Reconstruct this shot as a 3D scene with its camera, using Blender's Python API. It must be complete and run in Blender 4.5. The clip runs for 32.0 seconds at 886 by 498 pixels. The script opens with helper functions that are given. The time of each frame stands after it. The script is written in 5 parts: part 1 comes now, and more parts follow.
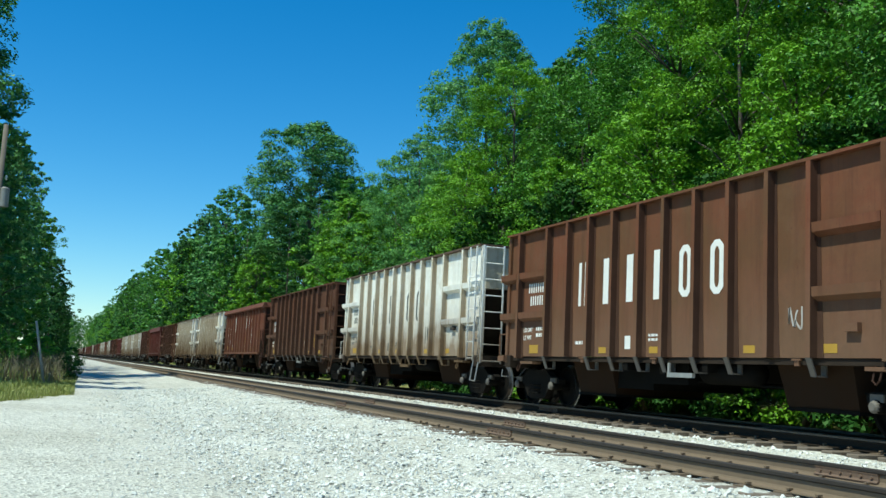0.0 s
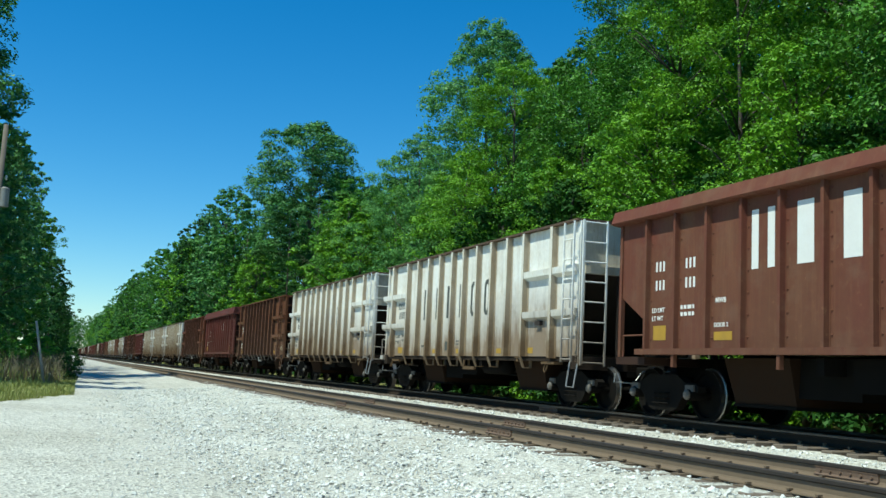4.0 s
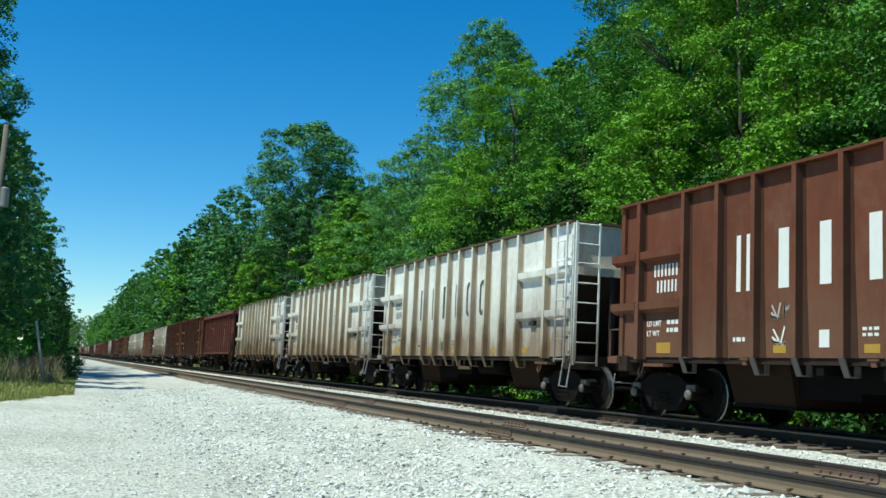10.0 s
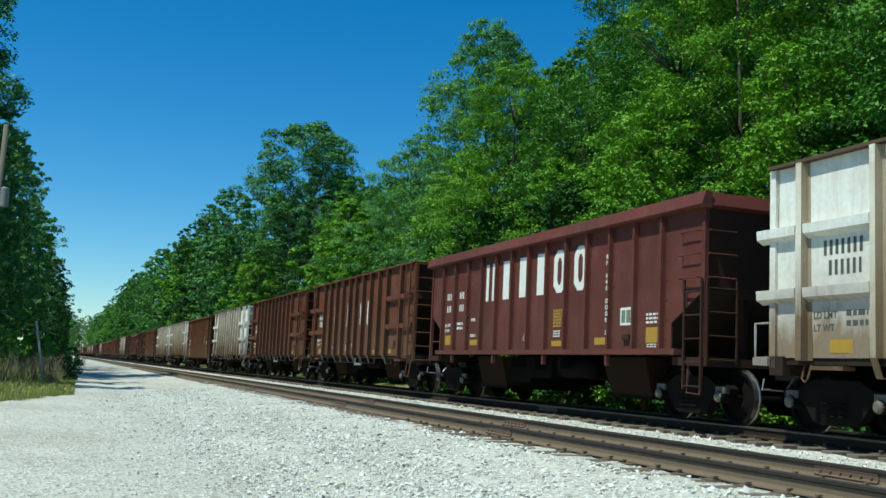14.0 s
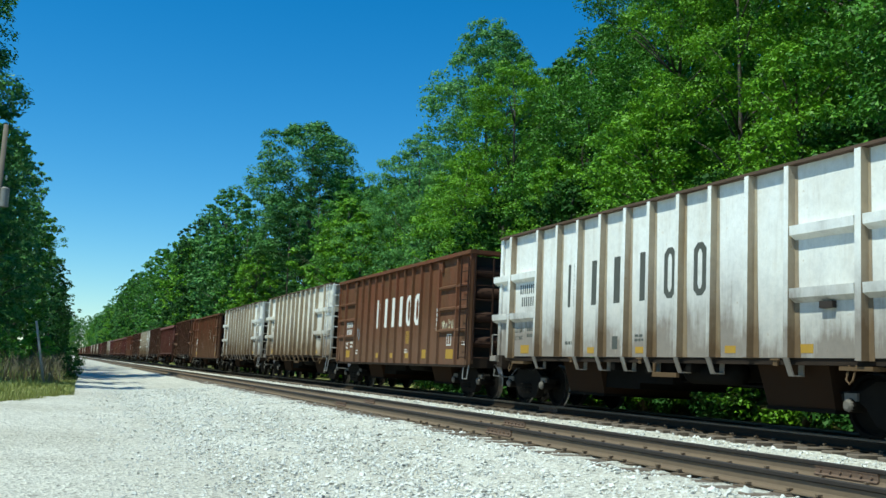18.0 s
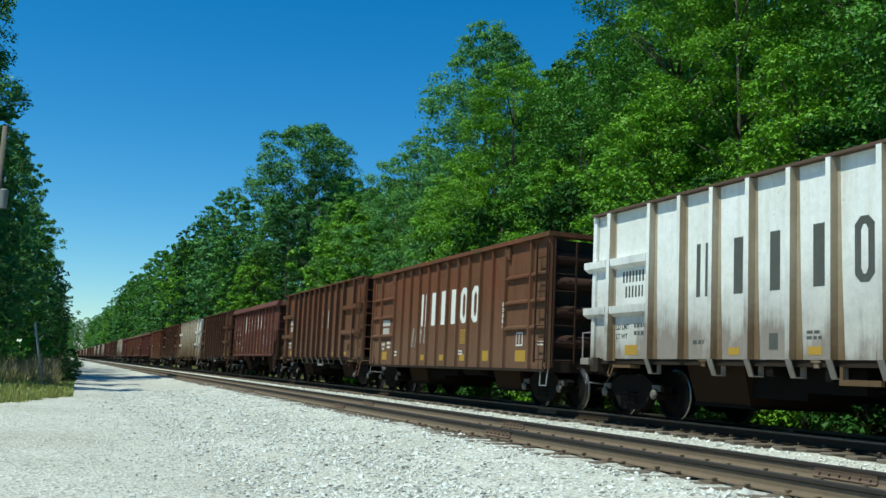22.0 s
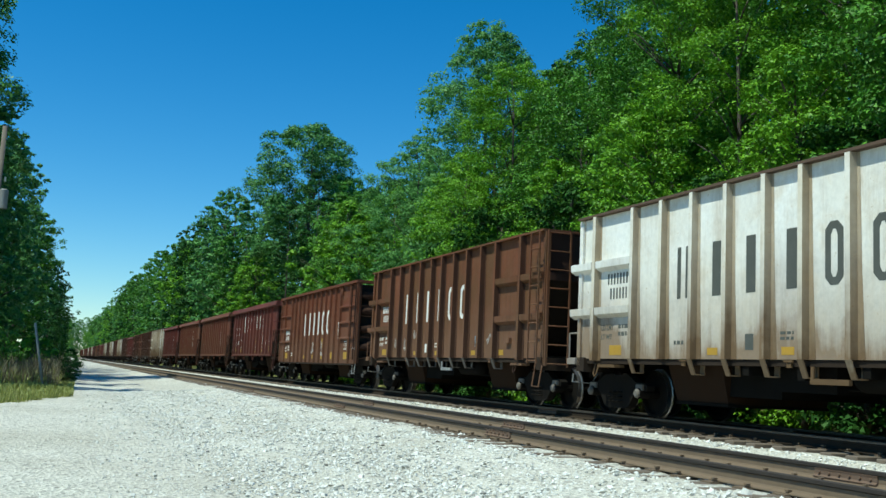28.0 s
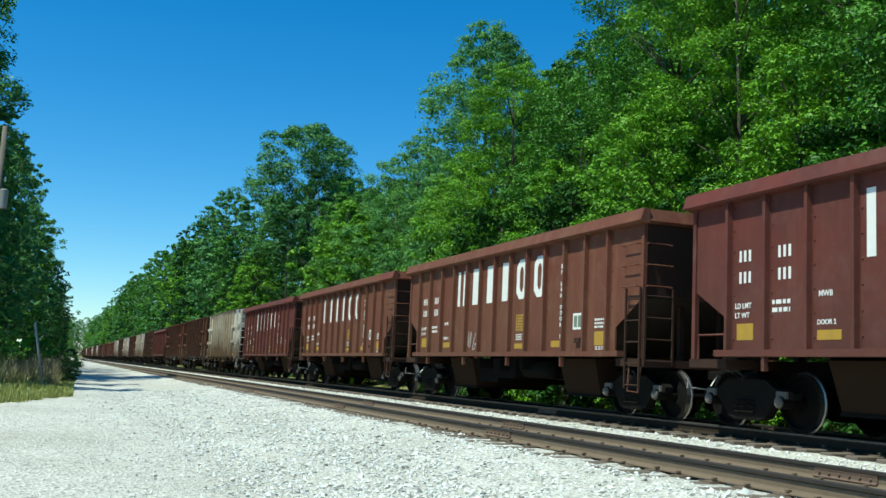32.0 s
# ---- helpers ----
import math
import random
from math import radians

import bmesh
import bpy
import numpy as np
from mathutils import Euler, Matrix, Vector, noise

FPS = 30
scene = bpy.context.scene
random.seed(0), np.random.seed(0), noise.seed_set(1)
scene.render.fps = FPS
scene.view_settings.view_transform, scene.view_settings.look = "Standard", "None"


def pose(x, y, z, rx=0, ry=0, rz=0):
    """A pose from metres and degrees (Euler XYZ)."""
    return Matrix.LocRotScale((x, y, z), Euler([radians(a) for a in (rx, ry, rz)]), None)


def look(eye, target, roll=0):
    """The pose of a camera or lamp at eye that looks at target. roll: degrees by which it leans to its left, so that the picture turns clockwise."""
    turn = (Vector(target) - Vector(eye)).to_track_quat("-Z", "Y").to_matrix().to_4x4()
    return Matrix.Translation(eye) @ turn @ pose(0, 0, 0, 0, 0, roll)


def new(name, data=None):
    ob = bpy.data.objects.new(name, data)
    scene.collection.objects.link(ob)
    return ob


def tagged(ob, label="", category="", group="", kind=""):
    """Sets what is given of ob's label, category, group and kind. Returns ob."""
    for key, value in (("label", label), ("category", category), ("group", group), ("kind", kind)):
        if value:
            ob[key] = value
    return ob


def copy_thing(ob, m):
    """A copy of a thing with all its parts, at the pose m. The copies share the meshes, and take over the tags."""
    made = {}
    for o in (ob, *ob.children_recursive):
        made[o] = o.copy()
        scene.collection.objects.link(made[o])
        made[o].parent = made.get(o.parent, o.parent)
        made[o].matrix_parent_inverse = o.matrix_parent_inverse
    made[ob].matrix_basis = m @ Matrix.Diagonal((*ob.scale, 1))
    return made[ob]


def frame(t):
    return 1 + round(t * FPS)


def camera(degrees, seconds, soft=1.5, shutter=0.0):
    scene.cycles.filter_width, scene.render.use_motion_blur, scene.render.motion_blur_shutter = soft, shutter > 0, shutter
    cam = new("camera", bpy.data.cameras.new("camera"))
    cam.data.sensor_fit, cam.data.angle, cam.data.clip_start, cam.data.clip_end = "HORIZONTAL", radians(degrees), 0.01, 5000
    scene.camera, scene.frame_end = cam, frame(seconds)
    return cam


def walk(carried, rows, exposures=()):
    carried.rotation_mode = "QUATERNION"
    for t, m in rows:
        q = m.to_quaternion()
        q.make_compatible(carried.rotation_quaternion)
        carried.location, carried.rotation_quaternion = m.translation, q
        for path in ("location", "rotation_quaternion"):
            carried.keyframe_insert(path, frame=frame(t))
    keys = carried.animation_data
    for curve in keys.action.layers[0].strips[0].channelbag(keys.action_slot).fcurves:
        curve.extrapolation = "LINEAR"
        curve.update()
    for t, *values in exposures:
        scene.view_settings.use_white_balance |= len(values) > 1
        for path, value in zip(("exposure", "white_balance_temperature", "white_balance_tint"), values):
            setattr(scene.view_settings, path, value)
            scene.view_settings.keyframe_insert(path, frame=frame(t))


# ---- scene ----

# ---------------------------------------------------------------- camera
EYE = Vector((0.0, 0.0, 0.654))


def aim(yaw, pitch):
    """Where the camera looks: yaw to the right of the track's direction, pitch upwards, in degrees."""
    a, b = radians(yaw), radians(pitch)
    return EYE + Vector((math.sin(a) * math.cos(b), math.cos(a) * math.cos(b), math.sin(b)))


cam = camera(47.62, 32.0, soft=1.5)
REST = look(EYE, aim(20.446, 6.967), 2.73)
NUDGED = look(EYE, aim(20.545, 7.095), 2.73)
AFTER = look(EYE, aim(20.500, 7.072), 2.73)
BASE = 0.35  # the camera's own metering drifts a little as pale and dark cars pass
DRIFT = ((0, 0.12), (1, 0.06), (2, -0.02), (3, 0.10), (6, -0.05), (7, 0.0), (8, 0.08), (10, 0.08), (11, -0.1), (12, -0.1), (14, -0.1), (16.5, 0.14), (18, 0.02), (20, 0.0),
         (21, -0.1), (22, -0.1), (23, 0.08), (25, 0.17), (27.5, 0.0), (29, 0.08), (31, 0.12), (32, 0.15))
walk(cam, [(0.0, REST), (19.55, REST), (19.95, NUDGED), (20.35, AFTER), (32.0, AFTER)], [(t, BASE + e) for t, e in DRIFT])

# ---------------------------------------------------------------- light
SUN_EL, SUN_AZ = 61.0, -14.0  # height, and turn from square-on to the train's side towards its far end
to_sun = Vector((-math.cos(radians(SUN_EL)) * math.cos(radians(SUN_AZ)),
                 math.cos(radians(SUN_EL)) * math.sin(radians(SUN_AZ)), math.sin(radians(SUN_EL))))
world = bpy.data.worlds.new("sky")
scene.world = world
world.use_nodes = True
wn, wl = world.node_tree.nodes, world.node_tree.links
sky = wn.new("ShaderNodeTexSky")
sky.sky_type = "NISHITA"
sky.sun_disc = False
sky.sun_elevation = radians(SUN_EL)
sky.sun_rotation = math.atan2(to_sun.x, to_sun.y)
sky.altitude, sky.air_density, sky.dust_density, sky.ozone_density = 100, 1.0, 0.0, 7.0
wn["Background"].inputs["Strength"].default_value = 0.108
deep = wn.new("ShaderNodeHueSaturation")
deep.inputs["Saturation"].default_value = 1.30
wl.new(sky.outputs["Color"], deep.inputs["Color"])
wl.new(deep.outputs["Color"], wn["Background"].inputs["Color"])
sun = new("sun", bpy.data.lights.new("sun", "SUN"))
sun.data.energy, sun.data.angle, sun.data.color = 4.2, radians(0.53), (1.0, 0.955, 0.88)
sun.matrix_world = look(to_sun * 100, (0, 0, 0))
scene.view_settings.use_white_balance = True
scene.view_settings.white_balance_temperature, scene.view_settings.white_balance_tint = 6200, -9

# ---------------------------------------------------------------- materials


class Mat:
    """A node material put together line by line."""

    def __init__(self, name, rough=0.8, metal=0.0, spec=0.4):
        self.m = bpy.data.materials.new(name)
        self.m.use_nodes = True
        self.n, self.l = self.m.node_tree.nodes, self.m.node_tree.links
        self.b = self.n["Principled BSDF"]
        self.b.inputs["Roughness"].default_value = rough
        self.b.inputs["Metallic"].default_value = metal
        self.b.inputs["Specular IOR Level"].default_value = spec
        self.co = self.n.new("ShaderNodeTexCoord").outputs["Object"]

    def mapped(self, scale):
        mp = self.n.new("ShaderNodeMapping")
        mp.inputs["Scale"].default_value = scale
        self.l.new(self.co, mp.inputs["Vector"])
        return mp.outputs["Vector"]

    def noise(self, scale, detail=4.0, rough=0.55, vec=None, out="Fac"):
        t = self.n.new("ShaderNodeTexNoise")
        t.inputs["Scale"].default_value, t.inputs["Detail"].default_value = scale, detail
        t.inputs["Roughness"].default_value = rough
        self.l.new(vec or self.co, t.inputs["Vector"])
        return t.outputs[out]

    def voronoi(self, scale, out="Color", feature="F1"):
        t = self.n.new("ShaderNodeTexVoronoi")
        t.feature = feature
        t.inputs["Scale"].default_value = scale
        self.l.new(self.co, t.inputs["Vector"])
        return t.outputs[out]

    def ramp(self, fac, *stops):
        r = self.n.new("ShaderNodeValToRGB")
        el = r.color_ramp.elements
        while len(el) < len(stops):
            el.new(0.5)
        for e, (pos, c) in zip(el, stops):
            e.position = pos
            e.color = (*c, 1) if isinstance(c, tuple) else (c, c, c, 1)
        self.l.new(fac, r.inputs["Fac"])
        return r.outputs["Color"]

    def mix(self, fac, a, b, mode="MIX"):
        x = self.n.new("ShaderNodeMix")
        x.data_type, x.blend_type = "RGBA", mode
        for i, v in ((0, fac), (6, a), (7, b)):
            sock = x.inputs[i]
            if isinstance(v, (int, float)):
                sock.default_value = v if i == 0 else (v, v, v, 1)
            elif isinstance(v, tuple):
                sock.default_value = (*v, 1)
            else:
                self.l.new(v, sock)
        return x.outputs[2]

    def math(self, op, a, b=0.0):
        x = self.n.new("ShaderNodeMath")
        x.operation = op
        for sock, v in zip(x.inputs, (a, b)):
            if isinstance(v, (int, float)):
                sock.default_value = v
            else:
                self.l.new(v, sock)
        return x.outputs[0]

    def shifted(self):
        """Moves the pattern by a random way for each object, so that no two cars are stained alike."""
        v = self.n.new("ShaderNodeVectorMath")
        v.operation = "MULTIPLY_ADD"
        self.l.new(self.randomly(), v.inputs[0])
        v.inputs[1].default_value = (37.0, 61.0, 0.0)
        self.l.new(self.co, v.inputs[2])
        self.co = v.outputs[0]

    def axis(self, i):
        s = self.n.new("ShaderNodeSeparateXYZ")
        self.l.new(self.co, s.inputs[0])
        return s.outputs[i]

    def randomly(self):
        return self.n.new("ShaderNodeObjectInfo").outputs["Random"]

    def island(self):
        return self.n.new("ShaderNodeNewGeometry").outputs["Random Per Island"]

    def color(self, c):
        if isinstance(c, tuple):
            self.b.inputs["Base Color"].default_value = (*c, 1)
        else:
            self.l.new(c, self.b.inputs["Base Color"])
        return self

    def rough(self, r):
        self.l.new(r, self.b.inputs["Roughness"])
        return self

    def bump(self, fac, strength=0.3, dist=0.02):
        x = self.n.new("ShaderNodeBump")
        x.inputs["Strength"].default_value, x.inputs["Distance"].default_value = strength, dist
        self.l.new(fac, x.inputs["Height"])
        self.l.new(x.outputs["Normal"], self.b.inputs["Normal"])
        return self


def car_paint(name, base, second, rust, rust_amount, low_dirt=0.0, dust=(0.22, 0.15, 0.10), dusty=0.25, lines=0.7,
              mud=(0.10, 0.066, 0.040)):
    """Weathered paint: blotches, rust, streaks that run down, dust, dirt thrown up from the track."""
    k = Mat(name, 0.66, 0.0, 0.12)
    k.shifted()
    big, mid = k.noise(0.55, 5), k.noise(1.7, 6, 0.65)
    fine = k.noise(9.0, 6, 0.7)
    streak = k.noise(1.0, 6, 0.7, k.mapped((3.2, 3.2, 0.34)))
    thin = k.noise(1.0, 4, 0.6, k.mapped((19.0, 19.0, 0.55)))
    c = k.mix(k.ramp(big, (0.36, 0.0), (0.62, 1.0)), base, second)
    c = k.mix(k.math("MULTIPLY", k.ramp(mid, (0.50, 0.0), (0.70, 1.0)), dusty), c, dust)
    c = k.mix(k.math("MULTIPLY", k.ramp(streak, (0.50, 0.0), (0.72, 1.0)), rust_amount), c, rust)
    c = k.mix(k.math("MULTIPLY", k.ramp(thin, (0.56, 0.0), (0.74, 1.0)), rust_amount * lines), c, rust)
    c = k.mix(k.math("MULTIPLY", k.ramp(fine, (0.62, 0.0), (0.72, 1.0)), 0.5 + rust_amount * 0.4), c, rust)
    if low_dirt:
        z = k.math("ADD", k.axis(2), k.math("MULTIPLY", k.math("SUBTRACT", k.mix(0.45, k.mix(0.35, streak, mid), big), 0.5), 5.4))
        low = k.ramp(k.math("MULTIPLY", z, 0.25), (0.33, 1.0), (0.47, 0.50), (0.70, 0.0))
        c = k.mix(k.math("MULTIPLY", low, low_dirt), c, mud)
    c = k.mix(0.35, c, k.ramp(fine, (0.3, 0.5), (0.7, 1.0)), "MULTIPLY")
    return k.color(c).rough(k.ramp(fine, (0.3, 0.5), (0.7, 0.8))).bump(k.mix(0.5, fine, mid), 0.15, 0.012).m


WHITES = [car_paint("white_paint_streaked", (0.84, 0.83, 0.78), (0.76, 0.73, 0.65), (0.36, 0.25, 0.14), 0.45, 0.88, (0.56, 0.46, 0.32), 0.45, 0.1, (0.185, 0.110, 0.052)),
          car_paint("white_paint_cleaner", (0.88, 0.88, 0.85), (0.80, 0.79, 0.74), (0.40, 0.30, 0.19), 0.28, 0.80, (0.66, 0.60, 0.49), 0.25, 0.15, (0.120, 0.072, 0.036)),
          car_paint("white_paint_grimy", (0.68, 0.62, 0.50), (0.56, 0.49, 0.37), (0.28, 0.18, 0.10), 0.6, 1.0, (0.46, 0.37, 0.25), 0.4, 0.3, (0.12, 0.074, 0.038))]
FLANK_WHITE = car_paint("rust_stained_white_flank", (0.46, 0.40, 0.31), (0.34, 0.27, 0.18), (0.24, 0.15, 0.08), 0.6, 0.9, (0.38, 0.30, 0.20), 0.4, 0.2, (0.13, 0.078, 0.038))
STAKE_WHITE = car_paint("white_paint_worn_stakes", (0.80, 0.77, 0.69), (0.68, 0.61, 0.49), (0.36, 0.25, 0.14), 0.5, 0.95, (0.52, 0.42, 0.29), 0.45, 0.1, (0.160, 0.096, 0.046))
BROWNS = [car_paint("brown_paint_faded", (0.165, 0.058, 0.030), (0.122, 0.060, 0.029), (0.075, 0.033, 0.020), 0.5, 0.62, (0.19, 0.11, 0.065), 0.25, mud=(0.165, 0.100, 0.062)),
          car_paint("red_brown_paint", (0.160, 0.052, 0.028), (0.122, 0.044, 0.024), (0.078, 0.033, 0.020), 0.5, 0.55, mud=(0.150, 0.088, 0.054)),
          car_paint("dark_brown_paint", (0.118, 0.048, 0.027), (0.086, 0.040, 0.025), (0.15, 0.062, 0.032), 0.35, 0.4)]
# Brown stake flanks: the shade on them is put into this darker colour.
FLANK_BROWN = car_paint("shade_brown_flank", (0.070, 0.032, 0.020), (0.050, 0.025, 0.017), (0.035, 0.019, 0.013), 0.5, 0.3, (0.10, 0.058, 0.036), 0.2, mud=(0.075, 0.046, 0.030))
MAROONS = [car_paint("maroon_paint", (0.138, 0.038, 0.030), (0.100, 0.034, 0.027), (0.14, 0.068, 0.045), 0.3, 0.2, (0.20, 0.12, 0.10), 0.2),
           car_paint("maroon_paint_rusty", (0.145, 0.046, 0.031), (0.140, 0.058, 0.034), (0.20, 0.10, 0.055), 0.55, 0.2),
           car_paint("maroon_paint_dusty", (0.142, 0.052, 0.041), (0.112, 0.042, 0.033), (0.15, 0.07, 0.045), 0.3, 0.2)]


def simple(name, base, other, scale, rough=0.7, metal=0.0, bump=0.2, spec=0.4):
    k = Mat(name, rough, metal, spec)
    a, b = k.noise(scale, 5), k.noise(scale * 9, 4, 0.65)
    return k.color(k.mix(k.mix(0.4, a, b), base, other)).bump(b, bump, 0.01).m


# Running-gear steel: grime, plus underbody shade put into a near-black colour.
BLACK_STEEL = simple("grimy_shade_black_steel", (0.006, 0.006, 0.0055), (0.014, 0.012, 0.010), 3.0, 0.95, 0.0, 0.2, 0.02)
TRUCK_STEEL = simple("shade_black_cast_steel", (0.006, 0.0055, 0.005), (0.017, 0.014, 0.011), 5.0, 0.85, 0.0, 0.2, 0.05)
WHEEL_STEEL = simple("worn_wheel_steel", (0.42, 0.40, 0.38), (0.20, 0.18, 0.165), 6.0, 0.32, 0.9)
GREY_STEEL = simple("galvanised_steel", (0.42, 0.42, 0.41), (0.22, 0.19, 0.16), 7.0, 0.5, 0.4)
WHITE_MARK = simple("white_marking", (0.80, 0.79, 0.75), (0.62, 0.58, 0.52), 4.0, 0.6)
BLACK_MARK = simple("faded_black_marking", (0.045, 0.050, 0.042), (0.105, 0.105, 0.090), 4.0, 0.7)
YELLOW_MARK = simple("yellow_reflector", (0.50, 0.29, 0.02), (0.26, 0.15, 0.035), 6.0, 0.5)
CARD_GREEN = simple("faded_green_card", (0.10, 0.15, 0.10), (0.20, 0.22, 0.16), 9.0, 0.7)
BLUE_PAINT = simple("faded_blue_paint", (0.16, 0.30, 0.40), (0.30, 0.36, 0.40), 5.0, 0.6)
SOLAR = simple("dark_glossy_panel", (0.012, 0.016, 0.030), (0.020, 0.028, 0.045), 8.0, 0.15)
INSIDE = simple("scoured_inside_steel", (0.10, 0.075, 0.055), (0.19, 0.15, 0.115), 2.0, 0.7)
TIE_WOOD = simple("weathered_tie_wood", (0.085, 0.062, 0.045), (0.20, 0.16, 0.12), 6.0, 0.9, 0.0, 0.5)
RUSTY_RAIL = simple("rusty_rail", (0.110, 0.074, 0.045), (0.180, 0.130, 0.082), 8.0, 0.8)
RAIL_HEAD = simple("dull_rail_head", (0.020, 0.016, 0.013), (0.042, 0.031, 0.024), 8.0, 0.8, 0.0)
SHINY_HEAD = simple("worn_rail_head", (0.14, 0.125, 0.11), (0.08, 0.07, 0.06), 5.0, 0.45, 0.8)
# Main-track rail sides: the train's shade is put into the colour.
SHADE_RAIL = simple("shade_dark_rail", (0.022, 0.016, 0.011), (0.045, 0.033, 0.023), 8.0, 0.9, 0.0, 0.2, 0.05)
SPRAY = simple("faded_spray_paint", (0.50, 0.46, 0.42), (0.30, 0.26, 0.23), 6.0, 0.7)
CREAM = simple("cream_spray_paint", (0.62, 0.57, 0.40), (0.48, 0.42, 0.28), 6.0, 0.7)
DARK_TEAL = simple("dark_teal_spray_paint", (0.022, 0.038, 0.036), (0.040, 0.060, 0.055), 6.0, 0.7)
RUST_RED = simple("red_rust", (0.155, 0.094, 0.060), (0.105, 0.070, 0.048), 9.0, 0.85)


def stone_material():
    k = Mat("limestone_ballast", 0.9, 0, 0.25)
    v = k.island()
    f = k.noise(40.0, 4)
    c = k.ramp(v, (0.0, (0.20, 0.195, 0.18)), (0.04, (0.50, 0.49, 0.44)), (0.25, (0.63, 0.62, 0.565)), (0.7, (0.72, 0.71, 0.645)), (1.0, (0.82, 0.81, 0.75)))
    return k.color(k.mix(0.5, c, k.ramp(f, (0.3, 0.65), (0.7, 1.0)), "MULTIPLY")).bump(f, 0.4, 0.005).m


STONE = stone_material()
# ballast under the train, its shadow painted into the stones
SHADE_STONE = simple("shade_dark_ballast", (0.035, 0.029, 0.023), (0.13, 0.115, 0.095), 12.0, 0.9, 0.0, 0.4, 0.1)


def ground_material():
    """Pale crushed limestone that gives way to soil and grass where the attribute says so."""
    k = Mat("ground", 0.95, 0, 0.2)
    cells = k.voronoi(22.0, "Color")
    near = k.voronoi(22.0, "Distance")
    big, mid, fine = k.noise(0.35, 5), k.noise(2.6, 5), k.noise(60.0, 4)
    dust = k.mix(k.ramp(big, (0.30, 0.0), (0.62, 1.0)), (0.63, 0.595, 0.495), (0.76, 0.730, 0.630))
    tint = k.n.new("ShaderNodeRGBToBW")
    k.l.new(cells, tint.inputs[0])
    grit = k.ramp(tint.outputs[0], (0.08, 0.35), (0.4, 0.88), (0.9, 1.15))
    g = k.mix(k.ramp(mid, (0.3, 0.55), (0.7, 0.95)), dust, grit, "MULTIPLY")
    small = k.voronoi(75.0, "Distance")
    g = k.mix(0.55, g, k.ramp(fine, (0.3, 0.5), (0.62, 1.05)), "MULTIPLY")
    g = k.mix(0.5, g, k.ramp(small, (0.15, 1.05), (0.75, 0.55)), "MULTIPLY")
    soil = k.mix(k.ramp(mid, (0.35, 0.0), (0.65, 1.0)), (0.130, 0.150, 0.040), (0.245, 0.225, 0.090))
    at = k.n.new("ShaderNodeAttribute")
    at.attribute_name = "grassy"
    edge = k.ramp(k.math("ADD", at.outputs["Fac"], k.math("MULTIPLY", k.math("SUBTRACT", mid, 0.5), 1.7)), (0.42, 0.0), (0.58, 1.0))
    # The track bed is painted darker to deepen the train's shadow.
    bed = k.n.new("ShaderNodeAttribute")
    bed.attribute_name = "train_shade"
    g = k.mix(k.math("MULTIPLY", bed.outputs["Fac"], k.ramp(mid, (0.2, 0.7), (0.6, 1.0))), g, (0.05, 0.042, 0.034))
    return k.color(k.mix(edge, g, soil)).bump(k.math("ADD", near, k.math("MULTIPLY", fine, 0.5)), 0.9, 0.03).m


GROUND = ground_material()


def leaf_material(name, dark, mid, light, through_light=0.12, gloss=0.22):
    k = Mat(name, 0.50, 0, gloss)
    v = k.island()
    tone = k.noise(0.35, 3)
    c = k.ramp(v, (0.0, dark), (0.5, mid), (1.0, light))
    c = k.mix(k.ramp(tone, (0.35, 0.0), (0.65, 0.35)), c, light)
    k.color(c)
    tr = k.n.new("ShaderNodeBsdfTranslucent")
    k.l.new(k.mix(0.5, c, light), tr.inputs["Color"])
    add = k.n.new("ShaderNodeMixShader")
    add.inputs[0].default_value = through_light
    k.l.new(k.b.outputs[0], add.inputs[1])
    k.l.new(tr.outputs[0], add.inputs[2])
    k.l.new(add.outputs[0], k.n["Material Output"].inputs["Surface"])
    return k.m


LEAVES = [leaf_material("fresh_maple_leaves", (0.013, 0.054, 0.006), (0.052, 0.158, 0.013), (0.118, 0.290, 0.025)),
          leaf_material("yellow_green_leaves", (0.030, 0.095, 0.006), (0.104, 0.255, 0.012), (0.205, 0.410, 0.024), 0.18),
          leaf_material("blue_green_leaves", (0.018, 0.066, 0.016), (0.064, 0.190, 0.040), (0.140, 0.315, 0.074)),
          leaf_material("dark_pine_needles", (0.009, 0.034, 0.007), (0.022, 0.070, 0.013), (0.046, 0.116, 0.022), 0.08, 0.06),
          leaf_material("pale_blue_green_leaves", (0.052, 0.145, 0.036), (0.110, 0.268, 0.066), (0.175, 0.370, 0.100), 0.30)]
BARK = simple("grey_brown_bark", (0.045, 0.036, 0.028), (0.11, 0.093, 0.073), 5.0, 0.9, 0.0, 0.6)
STRAW = leaf_material("dry_grass", (0.050, 0.044, 0.020), (0.11, 0.095, 0.045), (0.24, 0.20, 0.115))
GRASS = leaf_material("green_grass", (0.130, 0.165, 0.026), (0.240, 0.270, 0.058), (0.36, 0.36, 0.115))
POLE_WOOD = simple("weathered_pole_wood", (0.10, 0.082, 0.065), (0.19, 0.165, 0.135), 4.0, 0.9, 0.0, 0.4)

# ---------------------------------------------------------------- building blocks


